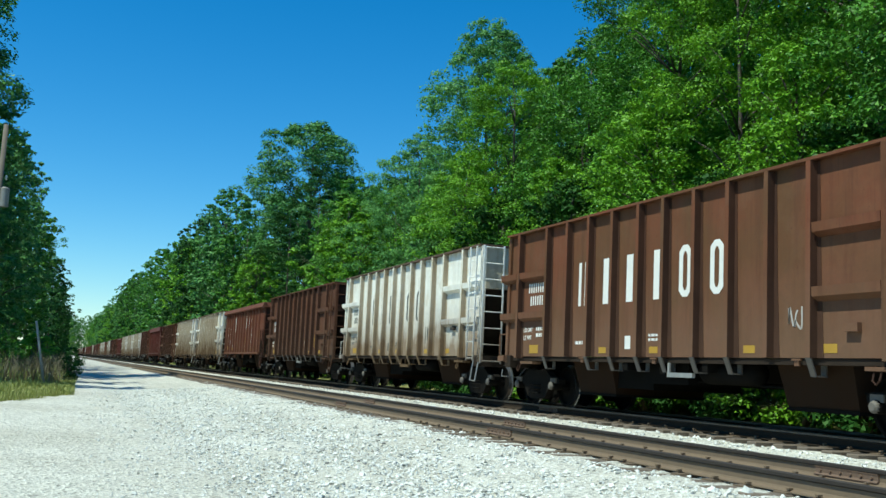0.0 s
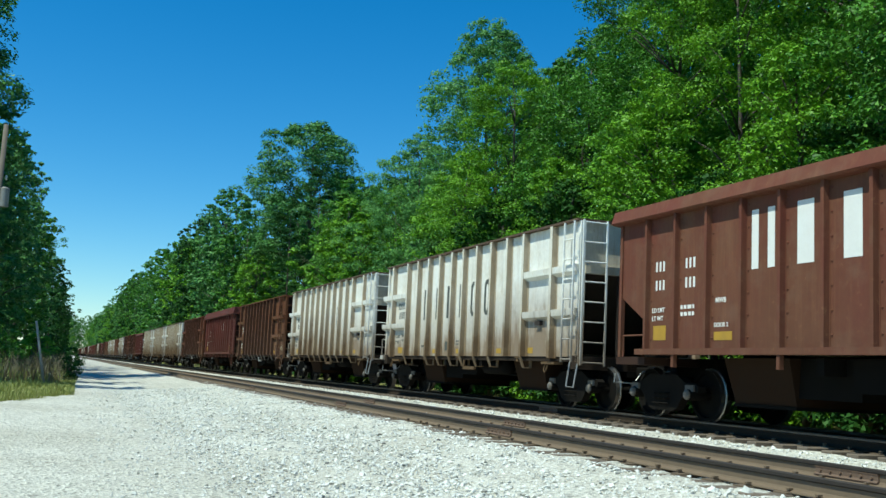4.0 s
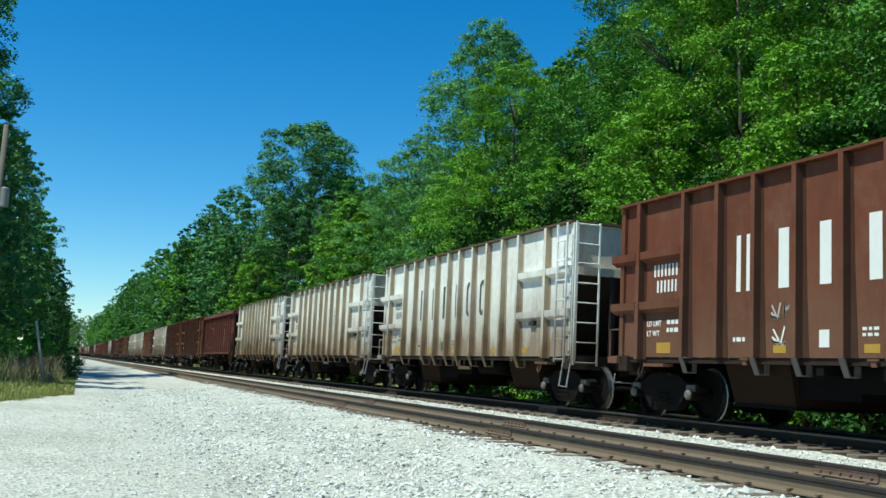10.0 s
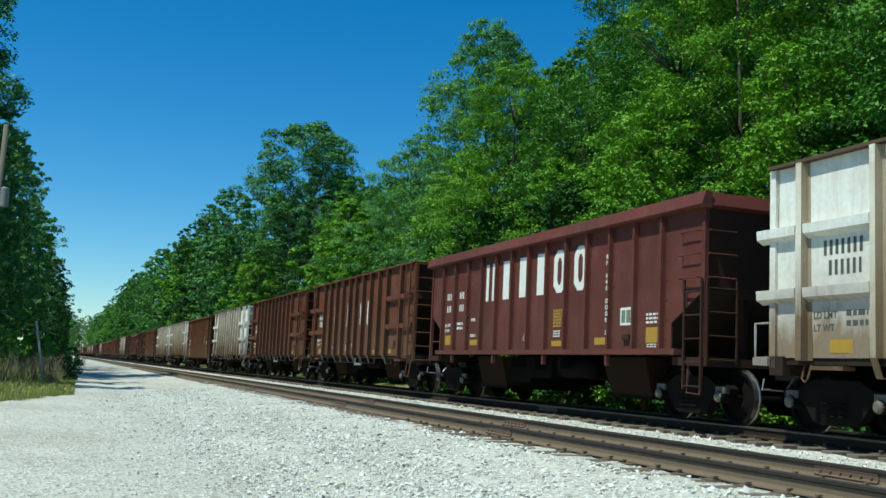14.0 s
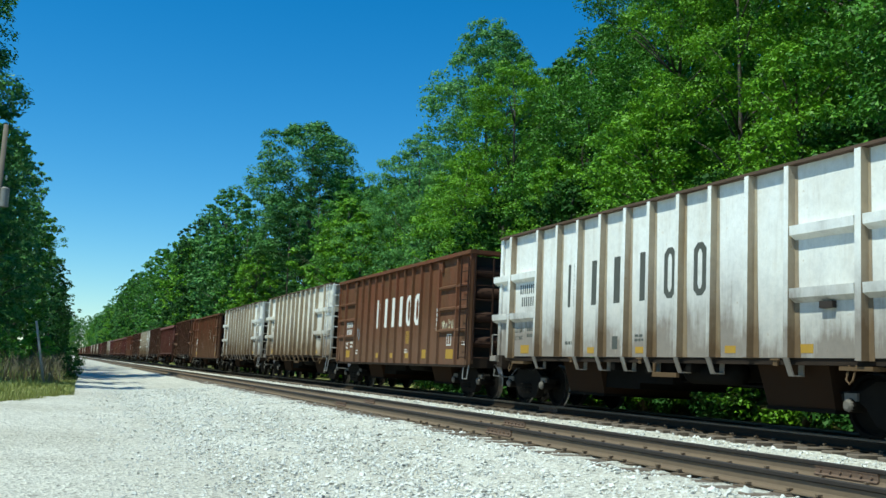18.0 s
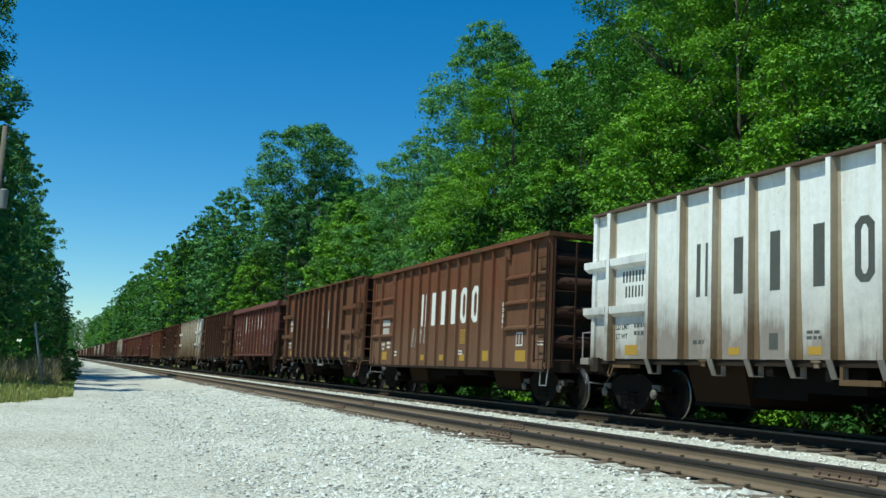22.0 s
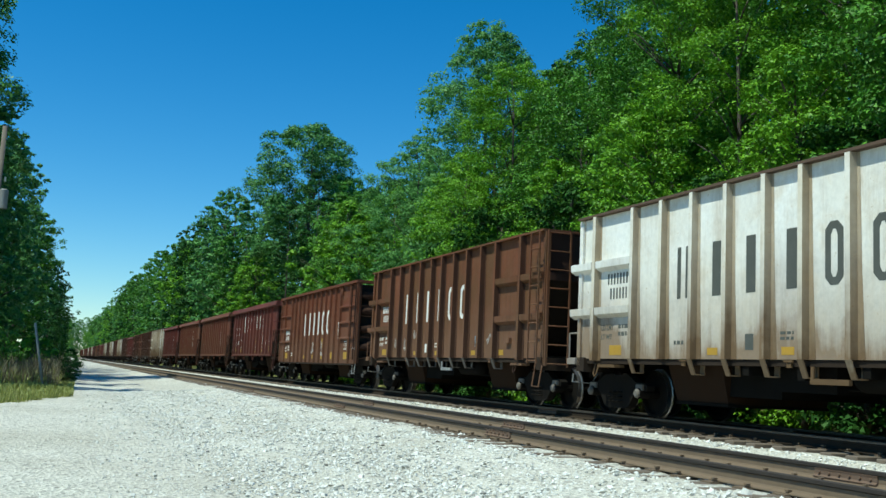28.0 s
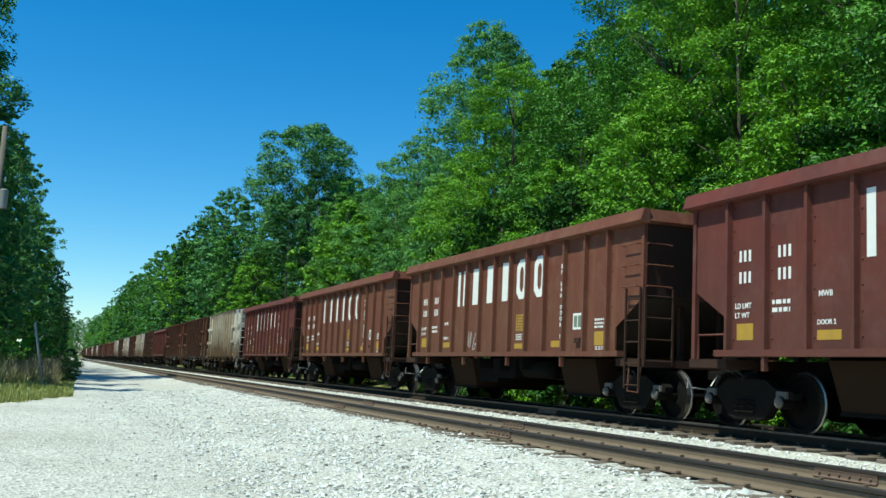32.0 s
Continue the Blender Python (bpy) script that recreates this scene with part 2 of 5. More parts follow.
class Geo:
    """Points and faces of one mesh, gathered shape by shape."""

    def __init__(self):
        self.v, self.f = [], []

    def add(self, pts, faces):
        n = len(self.v)
        self.v += [tuple(p) for p in pts]
        self.f += [tuple(i + n for i in f) for f in faces]
        return self

    def box(self, x0, x1, y0, y1, z0, z1):
        p = [(x, y, z) for z in (z0, z1) for y in (y0, y1) for x in (x0, x1)]
        return self.add(p, [(0, 2, 3, 1), (4, 5, 7, 6), (0, 1, 5, 4), (2, 6, 7, 3), (0, 4, 6, 2), (1, 3, 7, 5)])

    def plate(self, a, b, c, d, n, t):
        """A flat plate with corners a, b, c, d, thickened by t along n."""
        n = Vector(n).normalized() * t
        p = [Vector(q) for q in (a, b, c, d)]
        return self.add(p + [q + n for q in p], [(3, 2, 1, 0), (4, 5, 6, 7), (0, 1, 5, 4), (1, 2, 6, 5), (2, 3, 7, 6), (3, 0, 4, 7)])

    def extrude(self, outline, axis, a, b):
        """A closed outline in the two other axes, carried from a to b along the axis."""
        n = len(outline)

        def at(p, s):
            q = list(p)
            q.insert(axis, s)
            return q
        pts = [at(p, a) for p in outline] + [at(p, b) for p in outline]
        return self.add(pts, [tuple(range(n))[::-1], tuple(range(n, 2 * n))] + [(i, (i + 1) % n, n + (i + 1) % n, n + i) for i in range(n)])

    def tube(self, path, r, sides=6, r_end=None):
        path = [Vector(p) for p in path]
        pts, m = [], len(path)
        for i, p in enumerate(path):
            d = (path[min(i + 1, m - 1)] - path[max(i - 1, 0)]).normalized()
            u = d.cross(Vector((0.31, 0.22, 0.93)))
            if u.length < 1e-3:
                u = d.cross(Vector((1, 0, 0)))
            u.normalize()
            w = d.cross(u)
            rr = r if r_end is None else r + (r_end - r) * i / (m - 1)
            pts += [p + u * rr * math.cos(6.2832 * k / sides) + w * rr * math.sin(6.2832 * k / sides) for k in range(sides)]
        faces = [(i * sides + k, i * sides + (k + 1) % sides, (i + 1) * sides + (k + 1) % sides, (i + 1) * sides + k) for i in range(m - 1) for k in range(sides)]
        return self.add(pts, faces + [tuple(range(sides))[::-1], tuple(range((m - 1) * sides, m * sides))])

    def turned(self, profile, axis, centre, sides=24):
        """A profile of (radius, offset) turned round an axis through centre."""
        pts = []
        for r, o in profile:
            for k in range(sides):
                a = 6.28318 * k / sides
                q = [r * math.cos(a), r * math.sin(a)]
                q.insert(axis, o)
                pts.append(Vector(q) + Vector(centre))
        m = len(profile)
        return self.add(pts, [(i * sides + k, i * sides + (k + 1) % sides, (i + 1) * sides + (k + 1) % sides, (i + 1) * sides + k)
                              for i in range(m - 1) for k in range(sides)])

    def mesh(self, name, *mats, smooth=False, bevel=0.0):
        me = bpy.data.meshes.new(name)
        me.from_pydata(self.v, [], self.f)
        bm = bmesh.new()
        bm.from_mesh(me)
        bmesh.ops.recalc_face_normals(bm, faces=bm.faces)
        if bevel:
            bmesh.ops.bevel(bm, geom=list(bm.edges), offset=bevel, segments=1, affect="EDGES", clamp_overlap=True)
        bm.to_mesh(me)
        bm.free()
        for m in mats:
            me.materials.append(m)
        if smooth:
            me.polygons.foreach_set("use_smooth", [True] * len(me.polygons))
        return me


def part(name, geo, material, parent, label="", smooth=False, bevel=0.0, at=None):
    """One mesh object under a thing or under a part."""
    me = geo if isinstance(geo, bpy.types.Mesh) else geo.mesh(name, material, smooth=smooth, bevel=bevel)
    ob = new(name, me)
    ob.parent = parent
    if at is not None:
        ob.location = at
    return tagged(ob, label)


def quick_mesh(name, verts, faces, material, smooth=False):
    """A mesh from arrays; faces all of one size."""
    verts, faces = np.asarray(verts, np.float32), np.asarray(faces, np.int32)
    me = bpy.data.meshes.new(name)
    me.vertices.add(len(verts))
    me.vertices.foreach_set("co", verts.ravel())
    me.loops.add(faces.size)
    me.loops.foreach_set("vertex_index", faces.ravel())
    me.polygons.add(len(faces))
    me.polygons.foreach_set("loop_start", np.arange(0, faces.size, faces.shape[1], dtype=np.int32))
    me.polygons.foreach_set("use_smooth", np.full(len(faces), smooth))
    me.update(calc_edges=True)
    me.materials.append(material)
    return me

# ---------------------------------------------------------------- ground
MAIN_X, SIDING_X, SIDING_Z = 11.51, 7.215, -0.13
FAR = 900.0


def height_at(x, y):
    """The ground's height: lot, ballast shoulders, the two track beds, the ditch and the wooded bank."""
    stops = [(-60, 0.6), (-12, -0.30), (-3, -0.52), (2.5, -0.58), (5.2, -0.40), (5.7, -0.335), (8.75, -0.335), (9.1, -0.33),
             (9.85, -0.255), (13.1, -0.255), (14.4, -0.75), (16.5, -0.70), (20, 0.0), (32, 1.2), (80, 3.0), (200, 4.0)]
    return np.interp(x, [s[0] for s in stops], [s[1] for s in stops])


def verge_at(y):
    """Where the lot ends and the grass begins, along the track."""
    return np.interp(y, [-40, 14, 22, 27, 33, 60, 300], [-9.0, -7.0, -3.2, -1.0, 0.35, 0.75, 1.6])


xs = np.concatenate([np.linspace(-2500, -80, 12), np.linspace(-60, -10, 26), np.arange(-9.5, 18.01, 0.25), np.linspace(19, 60, 36), np.linspace(80, 2500, 14)])
ys = np.concatenate([np.linspace(-2500, -60, 10), np.linspace(-45, 3, 30), np.arange(4, 45, 0.5), np.arange(46, 130, 2.0), np.linspace(140, 900, 60), np.linspace(1000, 4000, 10)])
gx, gy = np.meshgrid(xs, ys)
gz = height_at(gx, gy)
rough_ground = np.random.RandomState(4).normal(0, 0.012, gz.shape)
gz = gz + rough_ground * (np.abs(gx) < 20)
for x0, depth in ((2.1, 0.035), (3.9, 0.03)):
    gz -= depth * np.exp(-((gx - x0) / 0.35) ** 2) * (gy > 5)
cols, count = len(xs), len(xs) * len(ys)
ii = np.arange(count).reshape(len(ys), cols)
quads = np.stack([ii[:-1, :-1], ii[:-1, 1:], ii[1:, 1:], ii[1:, :-1]], -1).reshape(-1, 4)
ground_mesh = quick_mesh("ground", np.stack([gx, gy, gz], -1).reshape(-1, 3), quads, GROUND, True)
grassy = np.clip(0.5 + (verge_at(gy) - gx) * 0.7, 0, 1)
grassy = np.maximum(grassy, np.clip((gx - 14.6) * 0.8, 0, 1))
grassy = np.where(gy < -30, 1.0, grassy)
ground_mesh.attributes.new("grassy", "FLOAT", "POINT").data.foreach_set("value", grassy.ravel().astype(np.float32))
# mask of the strip where the train's shadow is painted on the bed
train_shade = np.clip((gx - 10.25) * 4, 0, 1) * np.clip((13.2 - gx) * 3, 0, 1)
ground_mesh.attributes.new("train_shade", "FLOAT", "POINT").data.foreach_set("value", train_shade.ravel().astype(np.float32))
tagged(new("ground", ground_mesh), "pale crushed-limestone lot beside the tracks with grass verges", "ground", kind="structure")


def scatter_stones(name, count, area, size, seed, label, material=STONE):
    """Loose broken stones that lie on the ground."""
    rnd = np.random.RandomState(seed)
    x = rnd.uniform(area[0], area[1], count)
    u = rnd.uniform(0, 1, count) ** 1.6
    y = area[2] + (area[3] - area[2]) * u
    keep = (x > verge_at(y) + 0.4) & (rnd.uniform(0, 1, count) < np.clip((x - area[0]) / 2.2 + 0.12, 0, 1))
    x, y = x[keep], y[keep]
    n = len(x)
    s = rnd.gamma(5.0, size / 5.0, n) * (0.6 + 0.4 * np.clip(x / 3.0, 0, 1))
    base = np.array([(1, 0, 0), (-1, 0, 0), (0, 1, 0), (0, -1, 0), (0.25, 0.2, 0.9), (-0.3, 0.1, 0.75), (0, 0, -0.5)])
    tri = np.array([(0, 2, 4), (2, 5, 4), (2, 1, 5), (1, 3, 5), (3, 4, 5), (3, 0, 4), (2, 0, 6), (1, 2, 6), (3, 1, 6), (0, 3, 6)])
    v = base[None] * rnd.uniform(0.55, 1.3, (n, 7, 1)) * s[:, None, None]
    a, t = rnd.uniform(0, 6.283, n), rnd.uniform(-0.8, 0.8, n)
    c, d = np.cos(a)[:, None], np.sin(a)[:, None]
    v = np.stack([v[..., 0] * c - v[..., 1] * d, v[..., 0] * d + v[..., 1] * c, v[..., 2] * 0.72], -1)
    c, d = np.cos(t)[:, None], np.sin(t)[:, None]
    v = np.stack([v[..., 0], v[..., 1] * c - v[..., 2] * d, v[..., 1] * d + v[..., 2] * c], -1)
    v += np.stack([x, y, height_at(x, y) + s * 0.10], -1)[:, None, :]
    f = (tri[None] + 7 * np.arange(n)[:, None, None]).reshape(-1, 3)
    return tagged(new(name, quick_mesh(name, v.reshape(-1, 3), f, material)), label, "gravel", kind="stuff")


scatter_stones("gravel", 33000, (0.4, 6.1, 5.5, 40), 0.019, 1, "loose pale broken limestone beside the siding")
scatter_stones("gravel", 9000, (-5.5, 4.2, 5.5, 26), 0.013, 2, "fine pale crushed stone on the lot")
scatter_stones("gravel", 14000, (5.9, 10.18, 5.0, 60), 0.023, 3, "pale limestone ballast between the two tracks")
scatter_stones("gravel", 2500, (10.95, 13.6, 5.0, 50), 0.026, 5, "ballast between the rails coloured dark for the train's shadow", SHADE_STONE)

# ---------------------------------------------------------------- tracks
RAIL_OUTLINE = [(-0.07, 0.0), (0.07, 0.0), (0.07, 0.012), (0.02, 0.032), (0.009, 0.05), (0.009, 0.125), (0.034, 0.140), (0.036, 0.170), (0.028, 0.178),
                (-0.028, 0.178), (-0.036, 0.170), (-0.034, 0.140), (-0.009, 0.125), (-0.009, 0.05), (-0.02, 0.032), (-0.07, 0.012)]


def build_track(name, x, z_top, label, head, seed, joints, web):
    rnd = random.Random(seed)
    track = tagged(new(name), label, "railway track")
    track.location = (x, 0, z_top)
    for side in (-0.7365, 0.7365):
        g = Geo()
        g.extrude([(px + side, pz - 0.178) for px, pz in RAIL_OUTLINE], 1, -60, FAR)
        rail = part("rail", g, web, track)
        me = rail.data
        me.materials.append(head)
        for p in me.polygons:
            if p.center.z > -0.056 and abs(p.normal.y) < 0.5:
                p.material_index = 1
    tie = Geo().box(-1.3, 1.3, -0.115, 0.115, -0.18, 0.0).mesh("tie", TIE_WOOD, bevel=0.012)
    plate = Geo().box(-0.17, 0.17, -0.09, 0.09, 0.0, 0.014).mesh("tie_plate", RUSTY_RAIL)
    spike = Geo().box(-0.016, 0.016, -0.016, 0.016, 0.0, 0.045)
    spike.box(-0.026, 0.026, -0.02, 0.02, 0.03, 0.048)
    spike = spike.mesh("spike", RUSTY_RAIL)
    rest = Geo()
    y = -12.0
    while y < 420:
        if 4 < y < 64:
            t = part("tie", tie, TIE_WOOD, track, at=(rnd.uniform(-0.05, 0.05), y, -0.19 + rnd.uniform(-0.006, 0.004)))
            t.rotation_euler[2] = rnd.uniform(-0.02, 0.02)
            if y < 24:
                for side in (-0.7365, 0.7365):
                    pl = part("tie_plate", plate, RUSTY_RAIL, t, at=(side, 0, 0.001))
                    for s in (-0.098, 0.098) if y < 19 else ():
                        part("spike", spike, RUSTY_RAIL, t, at=(side + s, rnd.choice((-0.05, 0.05)), 0.008))
        else:
            a = rnd.uniform(-0.05, 0.05)
            rest.box(-1.3 + a, 1.3 + a, y - 0.115, y + 0.115, -0.37, -0.19)
        y += 0.535
    tagged(part("ties", rest, TIE_WOOD, track), kind="stuff")
    bar = Geo()
    for s in (-1, 1):
        bar.extrude([(s * 0.012, -0.13), (s * 0.05, -0.148), (s * 0.055, -0.135), (s * 0.028, -0.115), (s * 0.028, -0.075), (s * 0.036, -0.05), (s * 0.012, -0.045)], 1, -0.46, 0.46)
        for k in range(6):
            yy = -0.375 + 0.15 * k
            bar.turned([(0.0, s * 0.05), (0.016, s * 0.05), (0.016, s * 0.02)], 0, (0, yy, -0.092), 8)
    bar = bar.mesh("joint_bar", RUST_RED)
    for side, yj in joints:
        part("joint_bar", bar, RUST_RED, track, "rust-red bolted joint bar", at=(side * 0.7365, yj, 0))
    return track


build_track("siding_track", SIDING_X, SIDING_Z, "rusty siding with weathered wooden ties in pale ballast", RAIL_HEAD, 1,
            [(-1, 14.46), (1, 17.07), (1, 8.66), (-1, 23.9), (1, 26.4), (-1, 36.0)], RUSTY_RAIL)
build_track("main_track", MAIN_X, 0.0, "main railway track in pale ballast under the train", SHINY_HEAD, 2, [(-1, 9.4), (1, 15.0), (-1, 21.3)], SHADE_RAIL)

# ---------------------------------------------------------------- rolling stock

def build_wheelset():
    g = Geo()
    for s in (-1, 1):
        g.turned([(0.08, s * 0.70), (0.10, s * 0.735), (0.16, s * 0.745), (0.33, s * 0.715), (0.385, s * 0.72), (0.40, s * 0.785), (0.457, s * 0.785),
                  (0.462, s * 0.70), (0.487, s * 0.690), (0.480, s * 0.662), (0.40, s * 0.655), (0.36, s * 0.69), (0.14, s * 0.70), (0.08, s * 0.66)], 0, (0, 0, 0), 18)
    g.turned([(0.0, -1.0), (0.075, -1.0), (0.075, 1.0), (0.0, 1.0)], 0, (0, 0, 0), 12)
    me = g.mesh("wheelset", BLACK_STEEL, WHEEL_STEEL, smooth=False)
    for p in me.polygons:
        r = math.hypot(p.center.y, p.center.z)
        if r > 0.45:
            p.material_index = 1
    return me


def build_side_frame(s):
    """One cast side frame with its openings, at x = s * 1.0."""
    g = Geo()
    x0, x1 = (s * 0.93, s * 1.10)
    top = [(-1.12, 0.60), (-1.02, 0.66), (-0.72, 0.66), (-0.45, 0.80), (0.45, 0.80), (0.72, 0.66), (1.02, 0.66), (1.12, 0.60),
           (1.10, 0.50), (0.98, 0.52), (0.80, 0.52), (0.66, 0.44), (0.46, 0.20), (0.30, 0.15), (-0.30, 0.15), (-0.46, 0.20), (-0.66, 0.44), (-0.80, 0.52), (-0.98, 0.52), (-1.10, 0.50)]
    g.extrude([(y, z) for y, z in top], 0, x0, x1)
    for e in (-0.89, 0.89):
        g.turned([(0.0, s * 1.19), (0.085, s * 1.19), (0.10, s * 1.15), (0.10, s * 0.95)], 0, (0, e, 0.457), 14)
        g.box(min(s * 0.95, s * 1.08), max(s * 0.95, s * 1.08), e - 0.11, e + 0.11, 0.53, 0.58)
    return g.mesh("side_frame", TRUCK_STEEL)


def build_springs(s):
    g = Geo()
    for y in (-0.17, 0.0, 0.17):
        for k in range(3):
            z = 0.28 + 0.09 * k
            g.turned([(0.055, -0.015), (0.07, 0.0), (0.055, 0.015)], 2, (s * 1.13, y, z), 7)
    return g.mesh("spring", TRUCK_STEEL)


CAP_DUST = simple("dusty_pale_casting", (0.20, 0.175, 0.145), (0.055, 0.045, 0.036), 9.0, 0.7)
CAP = {}
for s_ in (-1, 1):
    CAP[s_] = Geo().turned([(0.0, s_ * 1.225), (0.055, s_ * 1.225), (0.085, s_ * 1.20), (0.095, s_ * 1.16)], 0, (0, 0, 0), 12)
    CAP[s_].box(min(s_ * 1.10, s_ * 1.14), max(s_ * 1.10, s_ * 1.14), -0.12, 0.12, 0.06, 0.17)
    CAP[s_] = CAP[s_].mesh("bearing_cap", CAP_DUST)
WHEELSET, FRAMES, SPRINGS = build_wheelset(), {s: build_side_frame(s) for s in (-1, 1)}, {s: build_springs(s) for s in (-1, 1)}
BOLSTER = Geo().box(-1.05, 1.05, -0.2, 0.2, 0.50, 0.78).mesh("bolster", BLACK_STEEL, bevel=0.02)
COUPLER = Geo()
COUPLER.box(-0.09, 0.09, 0.0, 0.62, 0.76, 0.94).box(-0.16, 0.14, 0.50, 0.74, 0.70, 1.0).box(0.04, 0.16, 0.66, 0.82, 0.72, 0.98)
COUPLER = COUPLER.mesh("coupler", TRUCK_STEEL, bevel=0.02)
AIR_HOSE = Geo()
AIR_HOSE.tube([(-0.35, 0.1, 0.80), (-0.36, 0.35, 0.74), (-0.34, 0.52, 0.50), (-0.25, 0.66, 0.38), (-0.15, 0.73, 0.44)], 0.028, 7)
AIR_HOSE = AIR_HOSE.mesh("air_hose", BLACK_STEEL, smooth=True)
LEVER = Geo()
LEVER.tube([(-1.50, 0.12, 0.78), (-1.50, 0.16, 0.62), (-1.05, 0.18, 0.60), (-0.85, 0.20, 0.84), (-0.15, 0.30, 0.86)], 0.016, 5)
LEVER = LEVER.mesh("uncoupling_lever", GREY_STEEL)


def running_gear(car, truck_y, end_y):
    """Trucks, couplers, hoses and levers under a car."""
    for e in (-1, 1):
        truck = part("truck", BOLSTER, BLACK_STEEL, car, "grimy two-axle freight truck, blackened for the shade under the car", at=(0, e * truck_y, 0))
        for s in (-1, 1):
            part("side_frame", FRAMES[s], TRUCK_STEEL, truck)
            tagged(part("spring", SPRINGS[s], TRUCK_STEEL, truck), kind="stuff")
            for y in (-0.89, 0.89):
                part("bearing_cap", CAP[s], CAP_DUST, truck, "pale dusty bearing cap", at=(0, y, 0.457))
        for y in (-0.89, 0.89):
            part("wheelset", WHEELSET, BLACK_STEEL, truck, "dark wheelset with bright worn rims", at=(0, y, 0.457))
        for name, me, mat in (("coupler", COUPLER, TRUCK_STEEL), ("air_hose", AIR_HOSE, BLACK_STEEL), ("uncoupling_lever", LEVER, GREY_STEEL)):
            ob = part(name, me, mat, car, at=(0, e * end_y, 0))
            if e < 0:
                ob.rotation_euler[2] = math.pi


def ladder(x0, y0, x1, y1, z0, z1, step, r=0.016, foot=0.0):
    """A ladder between two uprights."""
    g = Geo()
    for x, y in ((x0, y0), (x1, y1)):
        g.box(x - 0.018, x + 0.018, y - 0.018, y + 0.018, z0, z1)
    z = z0 + 0.06 + foot
    while z < z1:
        g.tube([(x0, y0, z), (x1, y1, z)], r, 6)
        z += step
    return g


def grab(x, y0, y1, z, out, drop=0.0):
    return Geo().tube([(x, y0, z - drop), (x + out, y0, z), (x + out, y1, z), (x, y1, z - drop)], 0.013, 5)


def mark(car, name, mat, y0, y1, z0, z1, x, label=""):
    """A painted patch on the side that faces the lot."""
    g = Geo().box(x - 0.004, x + 0.002, min(y0, y1), max(y0, y1), z0, z1)
    return part(name, g, mat, car, label)


def bar_rows(car, mat, y0, y1, z0, z1, rows, x, seed, name="stencil", gap=0.45):
    """Small unreadable stencilling as rows of short bars."""
    rnd = random.Random(seed)
    g = Geo()
    h = (z1 - z0) / rows
    for i in range(rows):
        a, top = max(y0, y1), z1 - i * h
        while a > min(y0, y1) + 0.02:
            w = rnd.uniform(0.05, 0.12) if h < 0.18 else 0.055
            b = max(a - w, min(y0, y1))
            g.box(x - 0.004, x + 0.002, b, a, top - h * (1 - gap), top)
            a = b - (0.035 if h < 0.18 else 0.06)
    return tagged(part(name, g, mat, car), kind="stuff")


def name_shapes(car, mat, centres, z0, z1, x, w=0.36):
    """The owner's large painted name, kept as plain shapes."""
    for i, y in enumerate(centres):
        g = Geo()
        xa, xb, t = x - 0.004, x + 0.002, w * 0.30
        if i == 0:
            for side in (-1, 1):
                bar = Geo().box(xa, xb, y + side * (w / 2 - t / 2) - t / 2, y + side * (w / 2 - t / 2) + t / 2, z0, z1)
                part("painted_shape", bar, mat, car)
            continue
        if i in (4, 5):
            c, t2 = w * 0.30, t * 1.05
            outer = [(-w / 2, c), (-w / 2 + c, 0), (w / 2 - c, 0), (w / 2, c)]
            outer = [(u, z0 + d) for u, d in outer] + [(-u, z1 - d) for u, d in outer]
            mid_z = (z0 + z1) / 2
            inner = [(u * (1 - 2 * t2 / w), mid_z + (q - mid_z) * (1 - 2 * t2 / (z1 - z0))) for u, q in outer]
            pts = [(px, y + u, q) for px in (xa, xb) for u, q in outer + inner]
            faces = []
            for k in range(8):
                n = (k + 1) % 8
                faces += [(k, n, 8 + n, 8 + k), (16 + n, 16 + k, 24 + k, 24 + n), (n, k, 16 + k, 16 + n), (8 + k, 8 + n, 24 + n, 24 + k)]
            g.add(pts, faces)
        else:
            g.box(xa, xb, y - w * 0.34, y + w * 0.30, z0, z1)
        part("painted_shape", g, mat, car)


def text_mark(car, words, mat, y, z, size, x):
    """Stencilled words that can be read, on the side that faces the lot."""
    cu = bpy.data.curves.new("words", "FONT")
    cu.body, cu.size, cu.extrude, cu.offset = words, size, 0.002, size * 0.015
    tmp = bpy.data.objects.new("words", cu)
    me = bpy.data.meshes.new_from_object(tmp)
    bpy.data.objects.remove(tmp)
    me.materials.append(mat)
    me.transform(Matrix.Translation((x - 0.003, y, z)) @ Euler((radians(90), 0, radians(-90))).to_matrix().to_4x4())
    return part("stencil", me, mat, car)


# Car-end colours with the ends' shade painted in; also used on dark fittings.
DARK_END = simple("shade_dark_end_plate", (0.016, 0.012, 0.010), (0.042, 0.028, 0.020), 2.0, 0.8)
SHADE_BROWN = simple("shade_brown_end_plate", (0.060, 0.030, 0.020), (0.028, 0.017, 0.013), 2.0, 0.85, 0.0, 0.2, 0.1)
BRACKET_STEEL = simple("scuffed_bracket_steel", (0.13, 0.115, 0.10), (0.06, 0.045, 0.035), 6.0, 0.6)
RUST_BROWN = simple("rust_brown_edge", (0.11, 0.066, 0.040), (0.065, 0.040, 0.026), 5.0, 0.85)
# Sill and chute colours are darkened to carry the shade below the sides.
SILL_DARK = simple("shade_brown_sill", (0.045, 0.031, 0.022), (0.018, 0.014, 0.011), 4.0, 0.9, 0.0, 0.2, 0.08)
CHUTE = simple("rusty_shaded_chute", (0.024, 0.020, 0.015), (0.034, 0.014, 0.006), 1.3, 0.95, 0.0, 0.2, 0.02)

RIBS = [5.93, 4.49, 3.52, 2.58, 1.63, 0.67, -0.17, -1.12, -2.06, -3.03, -3.97, -5.42]
